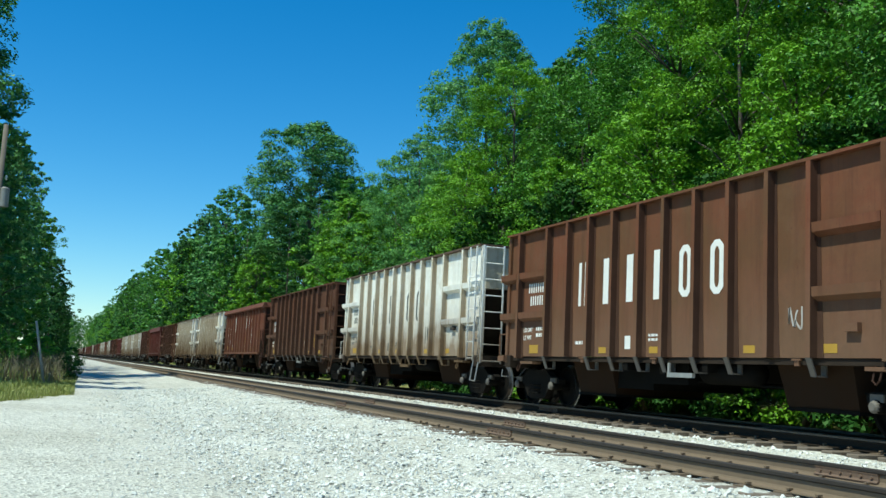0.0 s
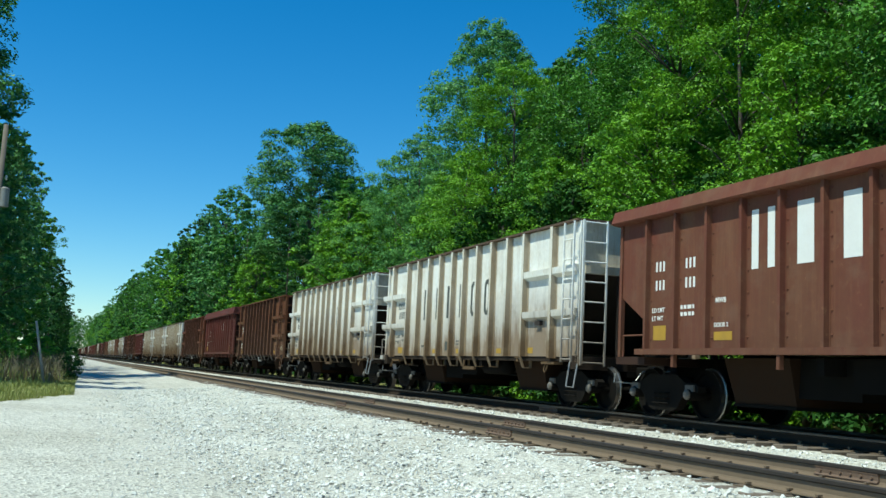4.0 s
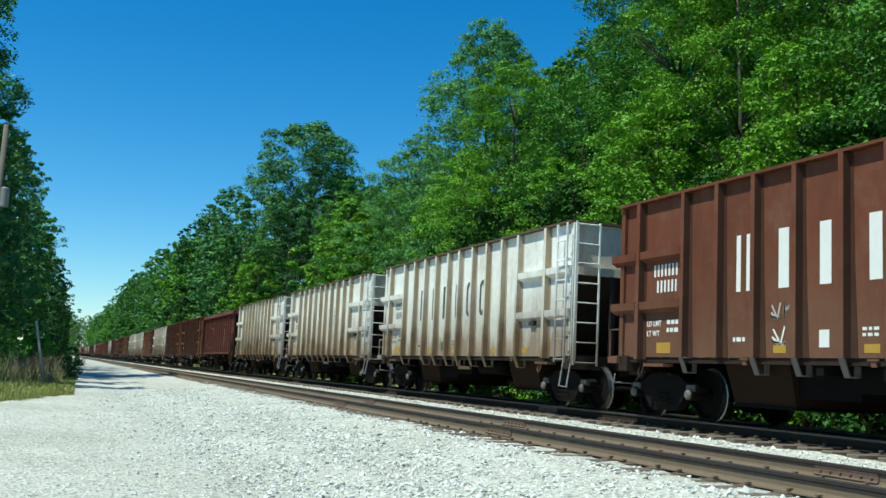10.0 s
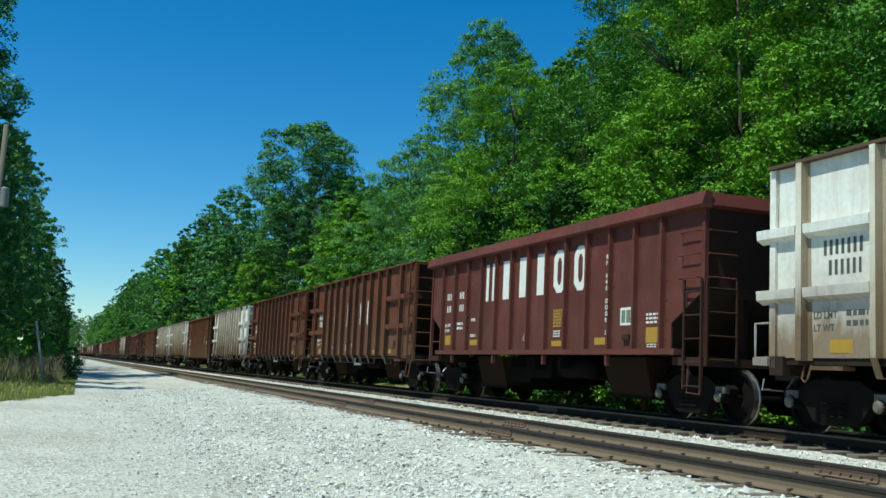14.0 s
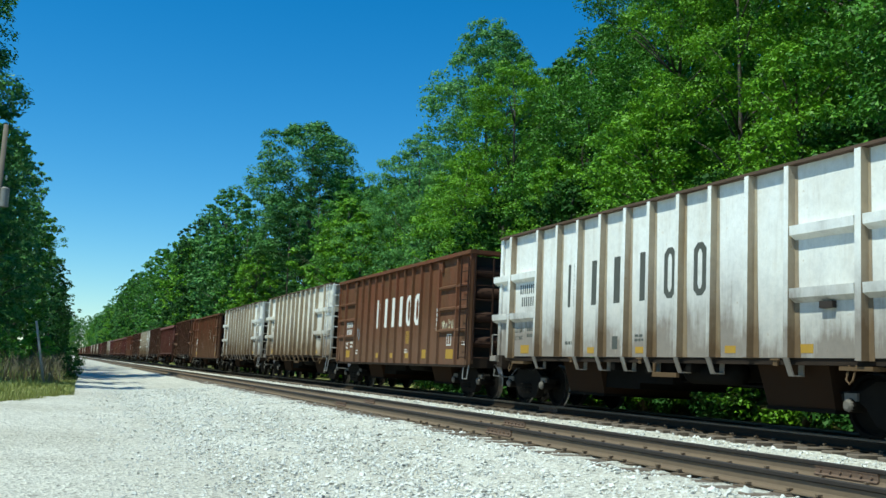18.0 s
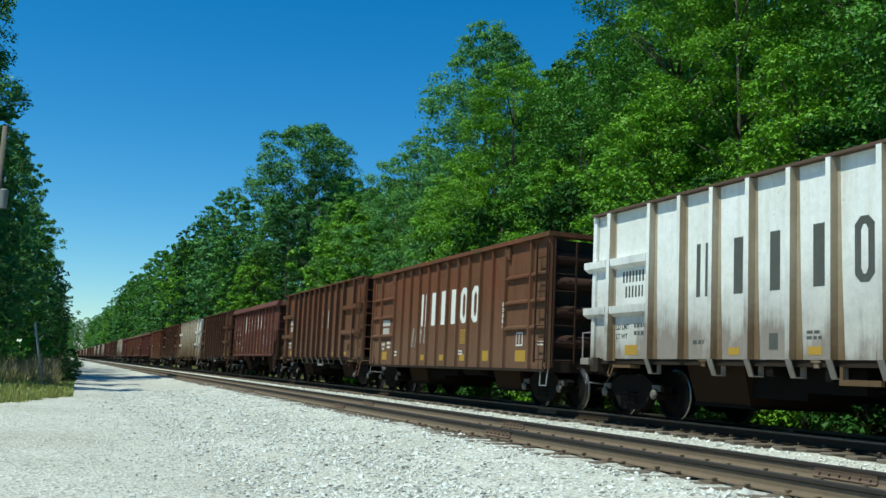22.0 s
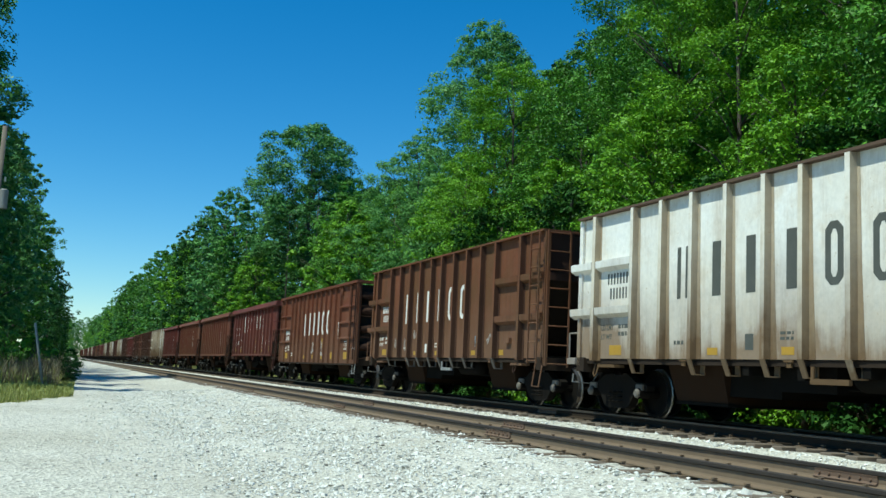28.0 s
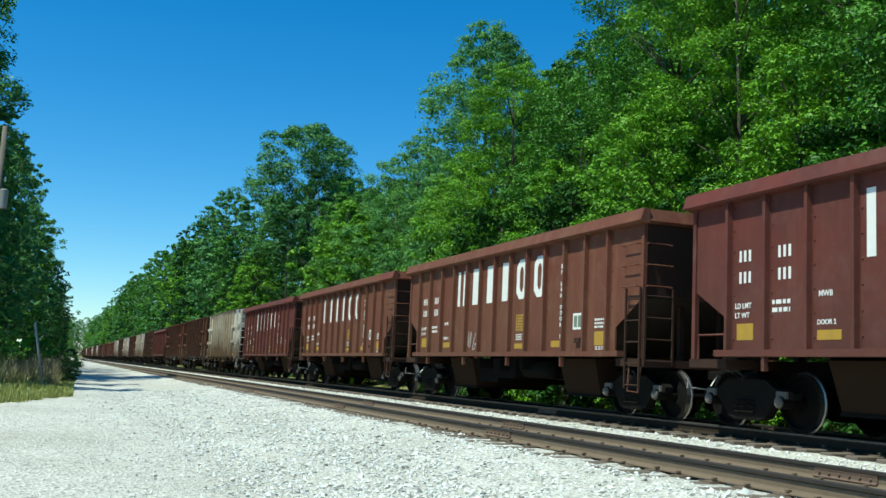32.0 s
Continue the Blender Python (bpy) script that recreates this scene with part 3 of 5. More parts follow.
NO_FOOT = (0, 2, 9, 11)


def rib_mesh(x_in, x_out, w, z0, z1, paint, flange=0.02, flank_paint=None):
    """A pressed hat-shaped side stake with welded flanges that widen towards its base."""
    g = Geo()
    xf = x_in + (0.008 if x_out > x_in else -0.008)
    rings = [(z0, flange), (z0 + 0.45, flange * 0.85), (z0 + 1.2, flange * 0.6), (z1, flange * 0.35)]
    pts = []
    for z, f in rings:
        pts += [(x, y, z) for x, y in ((x_in, -w / 2 - f), (xf, -w / 2 - f), (xf, -w / 2), (x_out, -w / 2 + 0.01), (x_out, w / 2 - 0.01), (xf, w / 2), (xf, w / 2 + f), (x_in, w / 2 + f))]
    faces = [(8 * r + k, 8 * r + (k + 1) % 8, 8 * r + 8 + (k + 1) % 8, 8 * r + 8 + k) for r in range(3) for k in range(8)]
    g.add(pts, faces + [tuple(range(8))[::-1], tuple(range(24, 32))])
    me = g.mesh("side_stake", paint, flank_paint or paint)
    # flanks and flanges: rust stain on white cars, painted shade on brown
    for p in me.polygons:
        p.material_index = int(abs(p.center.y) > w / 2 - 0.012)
    return me


def bracket_mesh(paint, w=0.11, z0=1.10, low=0.83):
    """The folded strap that carries a stake round below the sill, on the side that faces the lot."""
    outline = [(-1.58, z0), (-1.47, low), (-1.27, low), (-1.27, z0 - 0.03), (-1.292, z0 - 0.03), (-1.292, low + 0.02), (-1.455, low + 0.02), (-1.555, z0)]
    g = Geo().extrude([(x, z) for x, z in outline], 1, -w / 2, w / 2)
    return g.mesh("stake_bracket", paint)


def ribbed_gondola(paint, marks, label, seed):
    """A tall open-top ballast car with twelve side stakes and boxed end panels."""
    car = tagged(new("ballast_car"), label, "freight car", "cars of the ballast train")
    white = marks is BLACK_MARK
    # End sheets get a darker paint than the sides, to carry their shade.
    end_paint, flank_paint = (WHITES[2], FLANK_WHITE) if white else (SHADE_BROWN, FLANK_BROWN)
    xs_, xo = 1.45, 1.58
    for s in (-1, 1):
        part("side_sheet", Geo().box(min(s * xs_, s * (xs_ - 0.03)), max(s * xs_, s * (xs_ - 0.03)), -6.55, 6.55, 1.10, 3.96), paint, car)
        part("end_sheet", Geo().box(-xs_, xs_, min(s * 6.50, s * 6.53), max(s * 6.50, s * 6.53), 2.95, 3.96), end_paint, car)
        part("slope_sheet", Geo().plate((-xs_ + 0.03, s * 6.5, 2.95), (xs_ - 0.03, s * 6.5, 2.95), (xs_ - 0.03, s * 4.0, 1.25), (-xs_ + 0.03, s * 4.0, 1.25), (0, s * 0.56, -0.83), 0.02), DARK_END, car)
    part("floor", Geo().box(-1.40, 1.40, -4.0, 4.0, 1.20, 1.26), INSIDE, car)
    g = Geo()
    for s in (-1, 1):
        g.box(min(s * 1.38, s * 1.57), max(s * 1.38, s * 1.57), -6.62, 6.62, 3.965, 4.012)
        g.box(-1.38, 1.38, min(s * 6.44, s * 6.62), max(s * 6.44, s * 6.62), 3.965, 4.012)
    part("top_chord", g, RUST_BROWN if white else paint, car, "rust-brown top edge" if white else "")
    for s in (-1, 1):
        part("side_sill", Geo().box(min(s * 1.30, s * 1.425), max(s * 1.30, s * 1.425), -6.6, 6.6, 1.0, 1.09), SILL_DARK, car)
    stake_paint = STAKE_WHITE if paint is WHITES[0] else paint
    long_rib = {s: rib_mesh(s * xs_, s * xo, 0.12, 1.10, 3.96, stake_paint, 0.13, flank_paint) for s in (-1, 1)}
    short_rib = {s: rib_mesh(s * xs_, s * xo, 0.14, 1.06, 3.96, stake_paint, 0.10, flank_paint) for s in (-1, 1)}
    bracket = bracket_mesh(stake_paint if white else BRACKET_STEEL)
    for i, y in enumerate(RIBS):
        if i not in NO_FOOT:
            part("stake_bracket", bracket, paint, car, at=(0, y, 0))
    for s in (-1, 1):
        for i, y in enumerate(RIBS):
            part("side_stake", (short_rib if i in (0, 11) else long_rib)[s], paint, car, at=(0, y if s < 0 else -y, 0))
        for z in (1.92, 2.85):
            for a, b in ((6.88, 6.02), (5.85, 4.56), (-4.04, -5.34), (-5.50, -6.58)):
                a, b = (a, b) if s < 0 else (-a, -b)
                g = Geo().extrude([(s * xs_, z - 0.02), (s * (xo - 0.01), z + 0.05), (s * xo, z + 0.19), (s * xs_, z + 0.20)], 1, min(a, b), max(a, b))
                part("end_panel_bar", g, paint, car)
    for s in (-1, 1):
        for e in (-1, 1):
            part("corner_post", Geo().box(min(s * 1.38, s * 1.50), max(s * 1.38, s * 1.50), min(e * 6.53, e * 6.66), max(e * 6.53, e * 6.66), 0.95, 3.96), paint, car)
        part("end_beam", Geo().box(-1.38, 1.38, min(s * 6.54, s * 6.68), max(s * 6.54, s * 6.68), 2.85, 3.02), end_paint, car)
        part("end_sill", Geo().box(-1.5, 1.5, min(s * 6.35, s * 6.65), max(s * 6.35, s * 6.65), 0.84, 1.12), SILL_DARK, car)
        for k in (-0.5, 0.5):
            part("end_brace", Geo().box(k - 0.05, k + 0.05, min(s * 6.54, s * 6.64), max(s * 6.54, s * 6.64), 1.12, 2.85), DARK_END if white else SHADE_BROWN, car)
    rails = GREY_STEEL if white else paint
    lad = WHITES[1] if white else paint
    for s in (-1, 1):
        part("side_ladder", ladder(s * 1.65, s * 6.20, s * 1.65, s * 6.64, 0.98, 3.94, 0.42), lad, car)
        part("end_ladder", ladder(s * 1.49, s * 6.76, s * 0.93, s * 6.76, 0.92, 3.97, 0.42), lad, car)
        part("stirrup_step", Geo().tube([(s * 1.50, s * 6.33, 1.00), (s * 1.58, s * 6.33, 0.48), (s * 1.58, s * 6.66, 0.46), (s * 1.50, s * 6.66, 0.95)], 0.018, 5), rails, car)
        part("grab_iron", Geo().tube([(s * 1.5, -s * 6.66, 1.1), (s * 1.5, -s * 6.98, 1.1), (s * 1.5, -s * 6.98, 1.62), (s * 1.5, -s * 6.66, 1.62)], 0.02, 5), lad, car)
        part("crossover_step", Geo().box(min(s * 1.55, s * 0.95), max(s * 1.55, s * 0.95), min(-s * 6.64, -s * 6.98), max(-s * 6.64, -s * 6.98), 0.98, 1.10), lad, car)
    small_fittings(car, paint, white)
    under_body(car, 4.95, 6.65)
    running_gear(car, 5.70, 6.65)
    x = -xs_
    name_shapes(car, marks, [2.95, 2.00, 1.11, 0.16, -0.73, -1.64], 2.15, 3.06, x)
    bar_rows(car, marks, 5.54, 4.76, 2.53, 2.77, 1, x, seed, "reporting_mark", 0.1)
    bar_rows(car, marks, 5.44, 4.82, 2.24, 2.48, 1, x, seed + 7, "reporting_mark", 0.1)
    text_mark(car, "LD LMT", marks, 5.75, 1.66, 0.14, x)
    text_mark(car, "LT WT", marks, 5.75, 1.48, 0.14, x)
    bar_rows(car, marks, 5.1, 4.7, 1.48, 1.76, 2, x, seed + 1)
    mark(car, "reflector", YELLOW_MARK, 5.42, 4.98, 1.17, 1.36, x, "yellow reflector patch")
    mark(car, "reflector", YELLOW_MARK, -4.15, -4.42, 1.17, 1.30, x, "yellow reflector patch")
    for y in (2.08, 0.23, -2.5):
        mark(car, "reflector", YELLOW_MARK, y + 0.14, y - 0.14, 1.17, 1.29, x, "small yellow reflector")
    bar_rows(car, marks, 3.2, 2.9, 1.30, 1.42, 1, x, seed + 2)
    bar_rows(car, marks, 0.4, 0.1, 1.36, 1.52, 2, x, seed + 3)
    mark(car, "placard", marks, 1.13 + 0.1, 1.13 - 0.1, 1.25, 1.50, x)
    return car


def small_fittings(car, paint, white):
    """Tack boxes, jacking pads, sill steps and rope loops along the side that faces the lot."""
    edge = WHITES[2] if white else paint
    part("tack_box", Geo().box(-1.53, -1.45, -4.88, -4.62, 1.46 if not white else 1.80, 1.58 if not white else 1.90), DARK_END if white else edge, car, "small bolted card box")
    g = Geo().box(-1.50, -1.44, -1.06, -0.30, 0.75, 0.83)
    g.extrude([(-0.36, 1.0), (-0.30, 1.0), (-0.30, 0.8), (-0.36, 0.8)], 0, -1.49, -1.46)
    part("sill_step", g, edge if white else GREY_STEEL, car, "pale worn step below the sill")
    for a, b in ((-5.62, -5.00), (5.10, 5.75)):
        part("jacking_pad", Geo().box(-1.52, -1.30, a, b, 0.93, 0.985), edge, car)
    for y in (-5.20, 5.85):
        part("rope_loop", Geo().tube([(-1.46, y - 0.07, 1.0), (-1.52, y - 0.06, 0.80), (-1.52, y, 0.75), (-1.52, y + 0.06, 0.80), (-1.46, y + 0.07, 1.0)], 0.016, 6), edge if white else SHADE_BROWN, car)
    for y in (-3.6, 0.2, 2.9):
        part("sill_latch", Geo().box(-1.46, -1.43, y - 0.05, y + 0.05, 0.98, 1.09).box(-1.475, -1.45, y - 0.10, y + 0.10, 1.06, 1.09), edge, car)


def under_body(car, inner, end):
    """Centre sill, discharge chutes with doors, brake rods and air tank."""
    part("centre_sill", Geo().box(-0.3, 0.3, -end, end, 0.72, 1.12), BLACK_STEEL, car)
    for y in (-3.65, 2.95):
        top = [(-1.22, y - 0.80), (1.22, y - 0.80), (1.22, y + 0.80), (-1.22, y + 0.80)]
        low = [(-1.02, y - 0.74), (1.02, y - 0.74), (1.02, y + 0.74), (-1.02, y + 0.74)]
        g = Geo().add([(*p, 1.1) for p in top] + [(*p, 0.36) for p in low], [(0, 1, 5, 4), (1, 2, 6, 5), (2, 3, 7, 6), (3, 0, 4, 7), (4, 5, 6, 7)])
        part("discharge_chute", g, CHUTE, car, "rusty brown discharge chute, darkened for its shade")
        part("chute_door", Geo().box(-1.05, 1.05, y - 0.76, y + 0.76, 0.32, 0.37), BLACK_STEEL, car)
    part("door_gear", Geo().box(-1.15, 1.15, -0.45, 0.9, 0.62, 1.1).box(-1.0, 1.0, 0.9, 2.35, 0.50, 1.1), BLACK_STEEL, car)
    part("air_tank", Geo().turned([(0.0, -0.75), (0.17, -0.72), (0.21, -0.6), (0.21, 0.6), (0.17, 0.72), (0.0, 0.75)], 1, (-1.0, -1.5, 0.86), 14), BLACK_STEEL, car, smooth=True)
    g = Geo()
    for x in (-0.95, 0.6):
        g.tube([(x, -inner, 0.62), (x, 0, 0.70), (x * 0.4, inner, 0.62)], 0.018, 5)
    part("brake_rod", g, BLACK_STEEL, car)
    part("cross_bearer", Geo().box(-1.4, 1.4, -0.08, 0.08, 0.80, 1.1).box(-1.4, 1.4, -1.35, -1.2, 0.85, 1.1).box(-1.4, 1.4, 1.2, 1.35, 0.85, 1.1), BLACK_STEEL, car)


def slope_hopper(paint, label, seed, straight_end=False):
    """A maroon ballast hopper with a deep rim, riveted stakes and open end platforms."""
    car = tagged(new("hopper_car"), label, "freight car", "cars of the ballast train")
    xs_, xo = 1.48, 1.58
    g = Geo()
    if straight_end:
        side = [(-6.66, 3.66), (-6.66, 1.22), (6.66, 1.22), (6.66, 3.66)]
    else:
        side = [(-6.66, 3.66), (-6.66, 2.25), (-5.68, 1.70), (-5.68, 1.22), (5.68, 1.22), (5.68, 1.70), (6.66, 2.25), (6.66, 3.66)]
    for s in (-1, 1):
        part("side_sheet", Geo().extrude(side, 0, min(s * xs_, s * (xs_ - 0.03)), max(s * xs_, s * (xs_ - 0.03))), paint, car)
        part("end_sheet", Geo().plate((-xs_ + 0.03, s * 6.64, 3.66), (xs_ - 0.03, s * 6.64, 3.66), (xs_ - 0.03, s * 6.60, 2.25), (-xs_ + 0.03, s * 6.60, 2.25), (0, s, 0), 0.02), SHADE_BROWN, car)
        part("slope_sheet", Geo().plate((-xs_ + 0.03, s * 6.60, 2.25), (xs_ - 0.03, s * 6.60, 2.25), (xs_ - 0.03, s * 4.4, 1.25), (-xs_ + 0.03, s * 4.4, 1.25), (0, s * 0.45, -0.9), 0.02), DARK_END, car, "slope sheet coloured dark for its shade")
    part("floor", Geo().box(-1.42, 1.42, -4.4, 4.4, 1.24, 1.30), INSIDE, car)
    g = Geo()
    lip = [(1.46, 3.62), (1.62, 3.64), (1.66, 3.67), (1.58, 3.90), (1.46, 3.90)]
    hi = 0.18 if straight_end else 0.0
    for s in (-1, 1):
        g.extrude([(s * a, b + (hi if b > 3.8 else 0)) for a, b in lip], 1, -6.80, 6.80)
        g.extrude([(s * (a + 5.14), b + (hi if b > 3.8 else 0)) for a, b in lip], 0, -1.5, 1.5)
    part("rim", g, paint, car, "deep pressed rim")
    rib = {s: rib_mesh(s * xs_, s * xo, 0.085, 1.24, 3.63, paint) for s in (-1, 1)}
    rivets = Geo()
    for k in range(7):
        for d in (-0.09, 0.09):
            rivets.turned([(0.0, -0.018), (0.016, -0.014), (0.02, 0.0)], 0, (-xs_, d, 1.42 + 0.35 * k), 6)
    rivets = rivets.mesh("rivet", paint)
    stakes = [5.545] + [4.40 - 0.88 * i for i in range(11)] + [-5.545] if straight_end else [5.67 - 0.925 * i for i in range(13)]
    for y in stakes:
        for s in (-1, 1):
            part("side_stake", rib[s], paint, car, at=(0, y, 0))
        tagged(part("riveting", rivets, paint, car, at=(0, y, 0)), kind="stuff")
    for s in (-1, 1):
        part("side_sill", Geo().box(min(s * 1.40, s * 1.60), max(s * 1.40, s * 1.60), -5.95, 5.95, 1.14, 1.245), paint, car)
        part("end_platform", Geo().box(-1.5, 1.5, min(s * 5.75, s * 6.76), max(s * 5.75, s * 6.76), 0.96, 1.10), SHADE_BROWN, car)
        for e in (-1, 1):
            part("corner_post", Geo().box(min(s * 1.43, s * 1.51), max(s * 1.43, s * 1.51), min(e * 6.60, e * 6.69), max(e * 6.60, e * 6.69), 1.1, 3.62), paint, car)
        for k in (-0.45, 0.45):
            part("end_post", Geo().box(k - 0.05, k + 0.05, min(s * 6.3, s * 6.4), max(s * 6.3, s * 6.4), 1.1, 2.3), SHADE_BROWN, car)
        part("slope_brace", Geo().plate((s * 1.1, 6.3, 2.2), (s * 1.1, 5.0, 1.6), (s * 1.1, 5.0, 1.1), (s * 1.1, 6.3, 1.1), (1, 0, 0), 0.03), BLACK_STEEL, car)
        e = s
        for z in ((2.45, 2.85, 3.25) if not straight_end else ()):
            part("grab_iron", grab(s * 1.49, e * 6.02, e * 6.56, z, s * 0.09), paint, car)
            part("grab_iron", Geo().tube([(s * 1.44, e * 6.64, z), (s * 1.44, e * 6.74, z), (s * 0.90, e * 6.74, z), (s * 0.90, e * 6.64, z)], 0.013, 5), paint, car)
        if straight_end:
            part("side_ladder", ladder(s * 1.60, e * 6.05, s * 1.60, e * 6.50, 1.1, 3.6, 0.36), paint, car)
            part("end_ladder", ladder(s * 1.46, e * 6.76, s * 0.92, e * 6.76, 1.1, 3.6, 0.36), paint, car)
        else:
            part("side_ladder", ladder(s * 1.55, e * 6.17, s * 1.55, e * 6.67, 0.55, 2.42, 0.40), SHADE_BROWN, car)
            part("end_ladder", ladder(s * 1.50, e * 6.76, s * 0.90, e * 6.76, 1.0, 2.42, 0.40), SHADE_BROWN, car)
        part("handrail", Geo().tube([(s * 1.5, -e * 5.8, 1.1), (s * 1.5, -e * 5.8, 1.5), (s * 1.5, -e * 6.5, 1.5), (s * 1.5, -e * 6.5, 1.1)], 0.02, 5), paint, car)
        part("stirrup_step", Geo().tube([(s * 1.5, e * 6.25, 1.0), (s * 1.53, e * 6.25, 0.50), (s * 1.53, e * 6.62, 0.48), (s * 1.5, e * 6.66, 0.96)], 0.018, 5), paint, car)
    bracket = Geo().box(-1.58, -1.50, -0.035, 0.035, 0.92, 1.16).mesh("sill_bracket", paint)
    for y in stakes if straight_end else stakes[1::3]:
        part("sill_bracket", bracket, paint, car, at=(0, y, 0))
    under_body(car, 4.95, 6.5)
    running_gear(car, 5.75, 6.65)
    x = -xs_
    name_shapes(car, WHITE_MARK, [(2.20 if straight_end else 2.45) - (0.88 if straight_end else 0.945) * i for i in range(6)], 2.48, 3.42, x, 0.55)
    for y0, y1 in ((4.35, 4.0), (3.95, 3.6)) if straight_end else ((5.45, 5.12), (4.52, 4.18)):
        bar_rows(car, WHITE_MARK, y0, y1, 2.62, 2.82, 1, x, seed + 1, "reporting_mark", 0.1)
        bar_rows(car, WHITE_MARK, y0, y1, 2.28, 2.48, 1, x, seed + 2, "reporting_mark", 0.1)
    text_mark(car, "LD LMT", WHITE_MARK, 5.55, 1.90, 0.12, x)
    text_mark(car, "LT WT", WHITE_MARK, 5.55, 1.75, 0.12, x)
    bar_rows(car, WHITE_MARK, 4.65, 4.25, 1.76, 2.0, 2, x, seed + 3)
    text_mark(car, "MWB", WHITE_MARK, 3.65, 2.0, 0.12, x)
    text_mark(car, "DOOR 2", WHITE_MARK, 3.68, 1.60, 0.10, x)
    mark(car, "reflector", YELLOW_MARK, 5.50, 5.10, 1.40, 1.66, x, "yellow reflector patch")
    mark(car, "reflector", YELLOW_MARK, 3.68, 3.20, 1.38, 1.52, x, "yellow reflector patch")
    bar_rows(car, YELLOW_MARK, -1.10, -1.50, 1.72, 2.12, 6, x, seed + 8, gap=0.25)
    bar_rows(car, WHITE_MARK, -1.12, -1.45, 1.50, 1.66, 3, x, seed + 4)
    mark(car, "reflector", YELLOW_MARK, -1.05, -1.52, 1.32, 1.44, x - 0.002, "yellow reflector patch")
    mark(car, "reflector", YELLOW_MARK, -2.95, -3.42, 1.34, 1.48, x, "yellow reflector patch")
    g = Geo().box(x - 0.004, x + 0.002, -4.36, -3.94, 1.70, 2.04)
    part("placard", g, WHITE_MARK, car)
    mark(car, "placard", CARD_GREEN, -3.99, -4.31, 1.75, 1.99, x - 0.004, "faded green card in a white frame")
    part("placard", Geo().box(x - 0.010, x - 0.004, -4.165, -4.135, 1.75, 1.99), WHITE_MARK, car)
    mark(car, "reflector", YELLOW_MARK, -4.86, -5.30, 1.36, 1.64, x, "yellow reflector patch")
    bar_rows(car, WHITE_MARK, -4.86, -5.30, 1.68, 1.90, 3, x, seed + 5)
    bar_rows(car, WHITE_MARK, -4.90, -5.26, 1.26, 1.34, 2, x, seed + 6)
    column = -3.15 if straight_end else -3.53
    for k, letter in enumerate("DOOR 1" if straight_end else "RF 640 DOOR 1"):
        if letter != " ":
            text_mark(car, letter, WHITE_MARK, column, 3.02 - (1.0 if straight_end else 0.0) - 0.125 * k, 0.125, x - (0.0 if straight_end else 0.105))
    part("tack_box", Geo().box(x - 0.06, x, -4.34, -4.10, 1.42, 1.52), SHADE_BROWN, car)
    return car


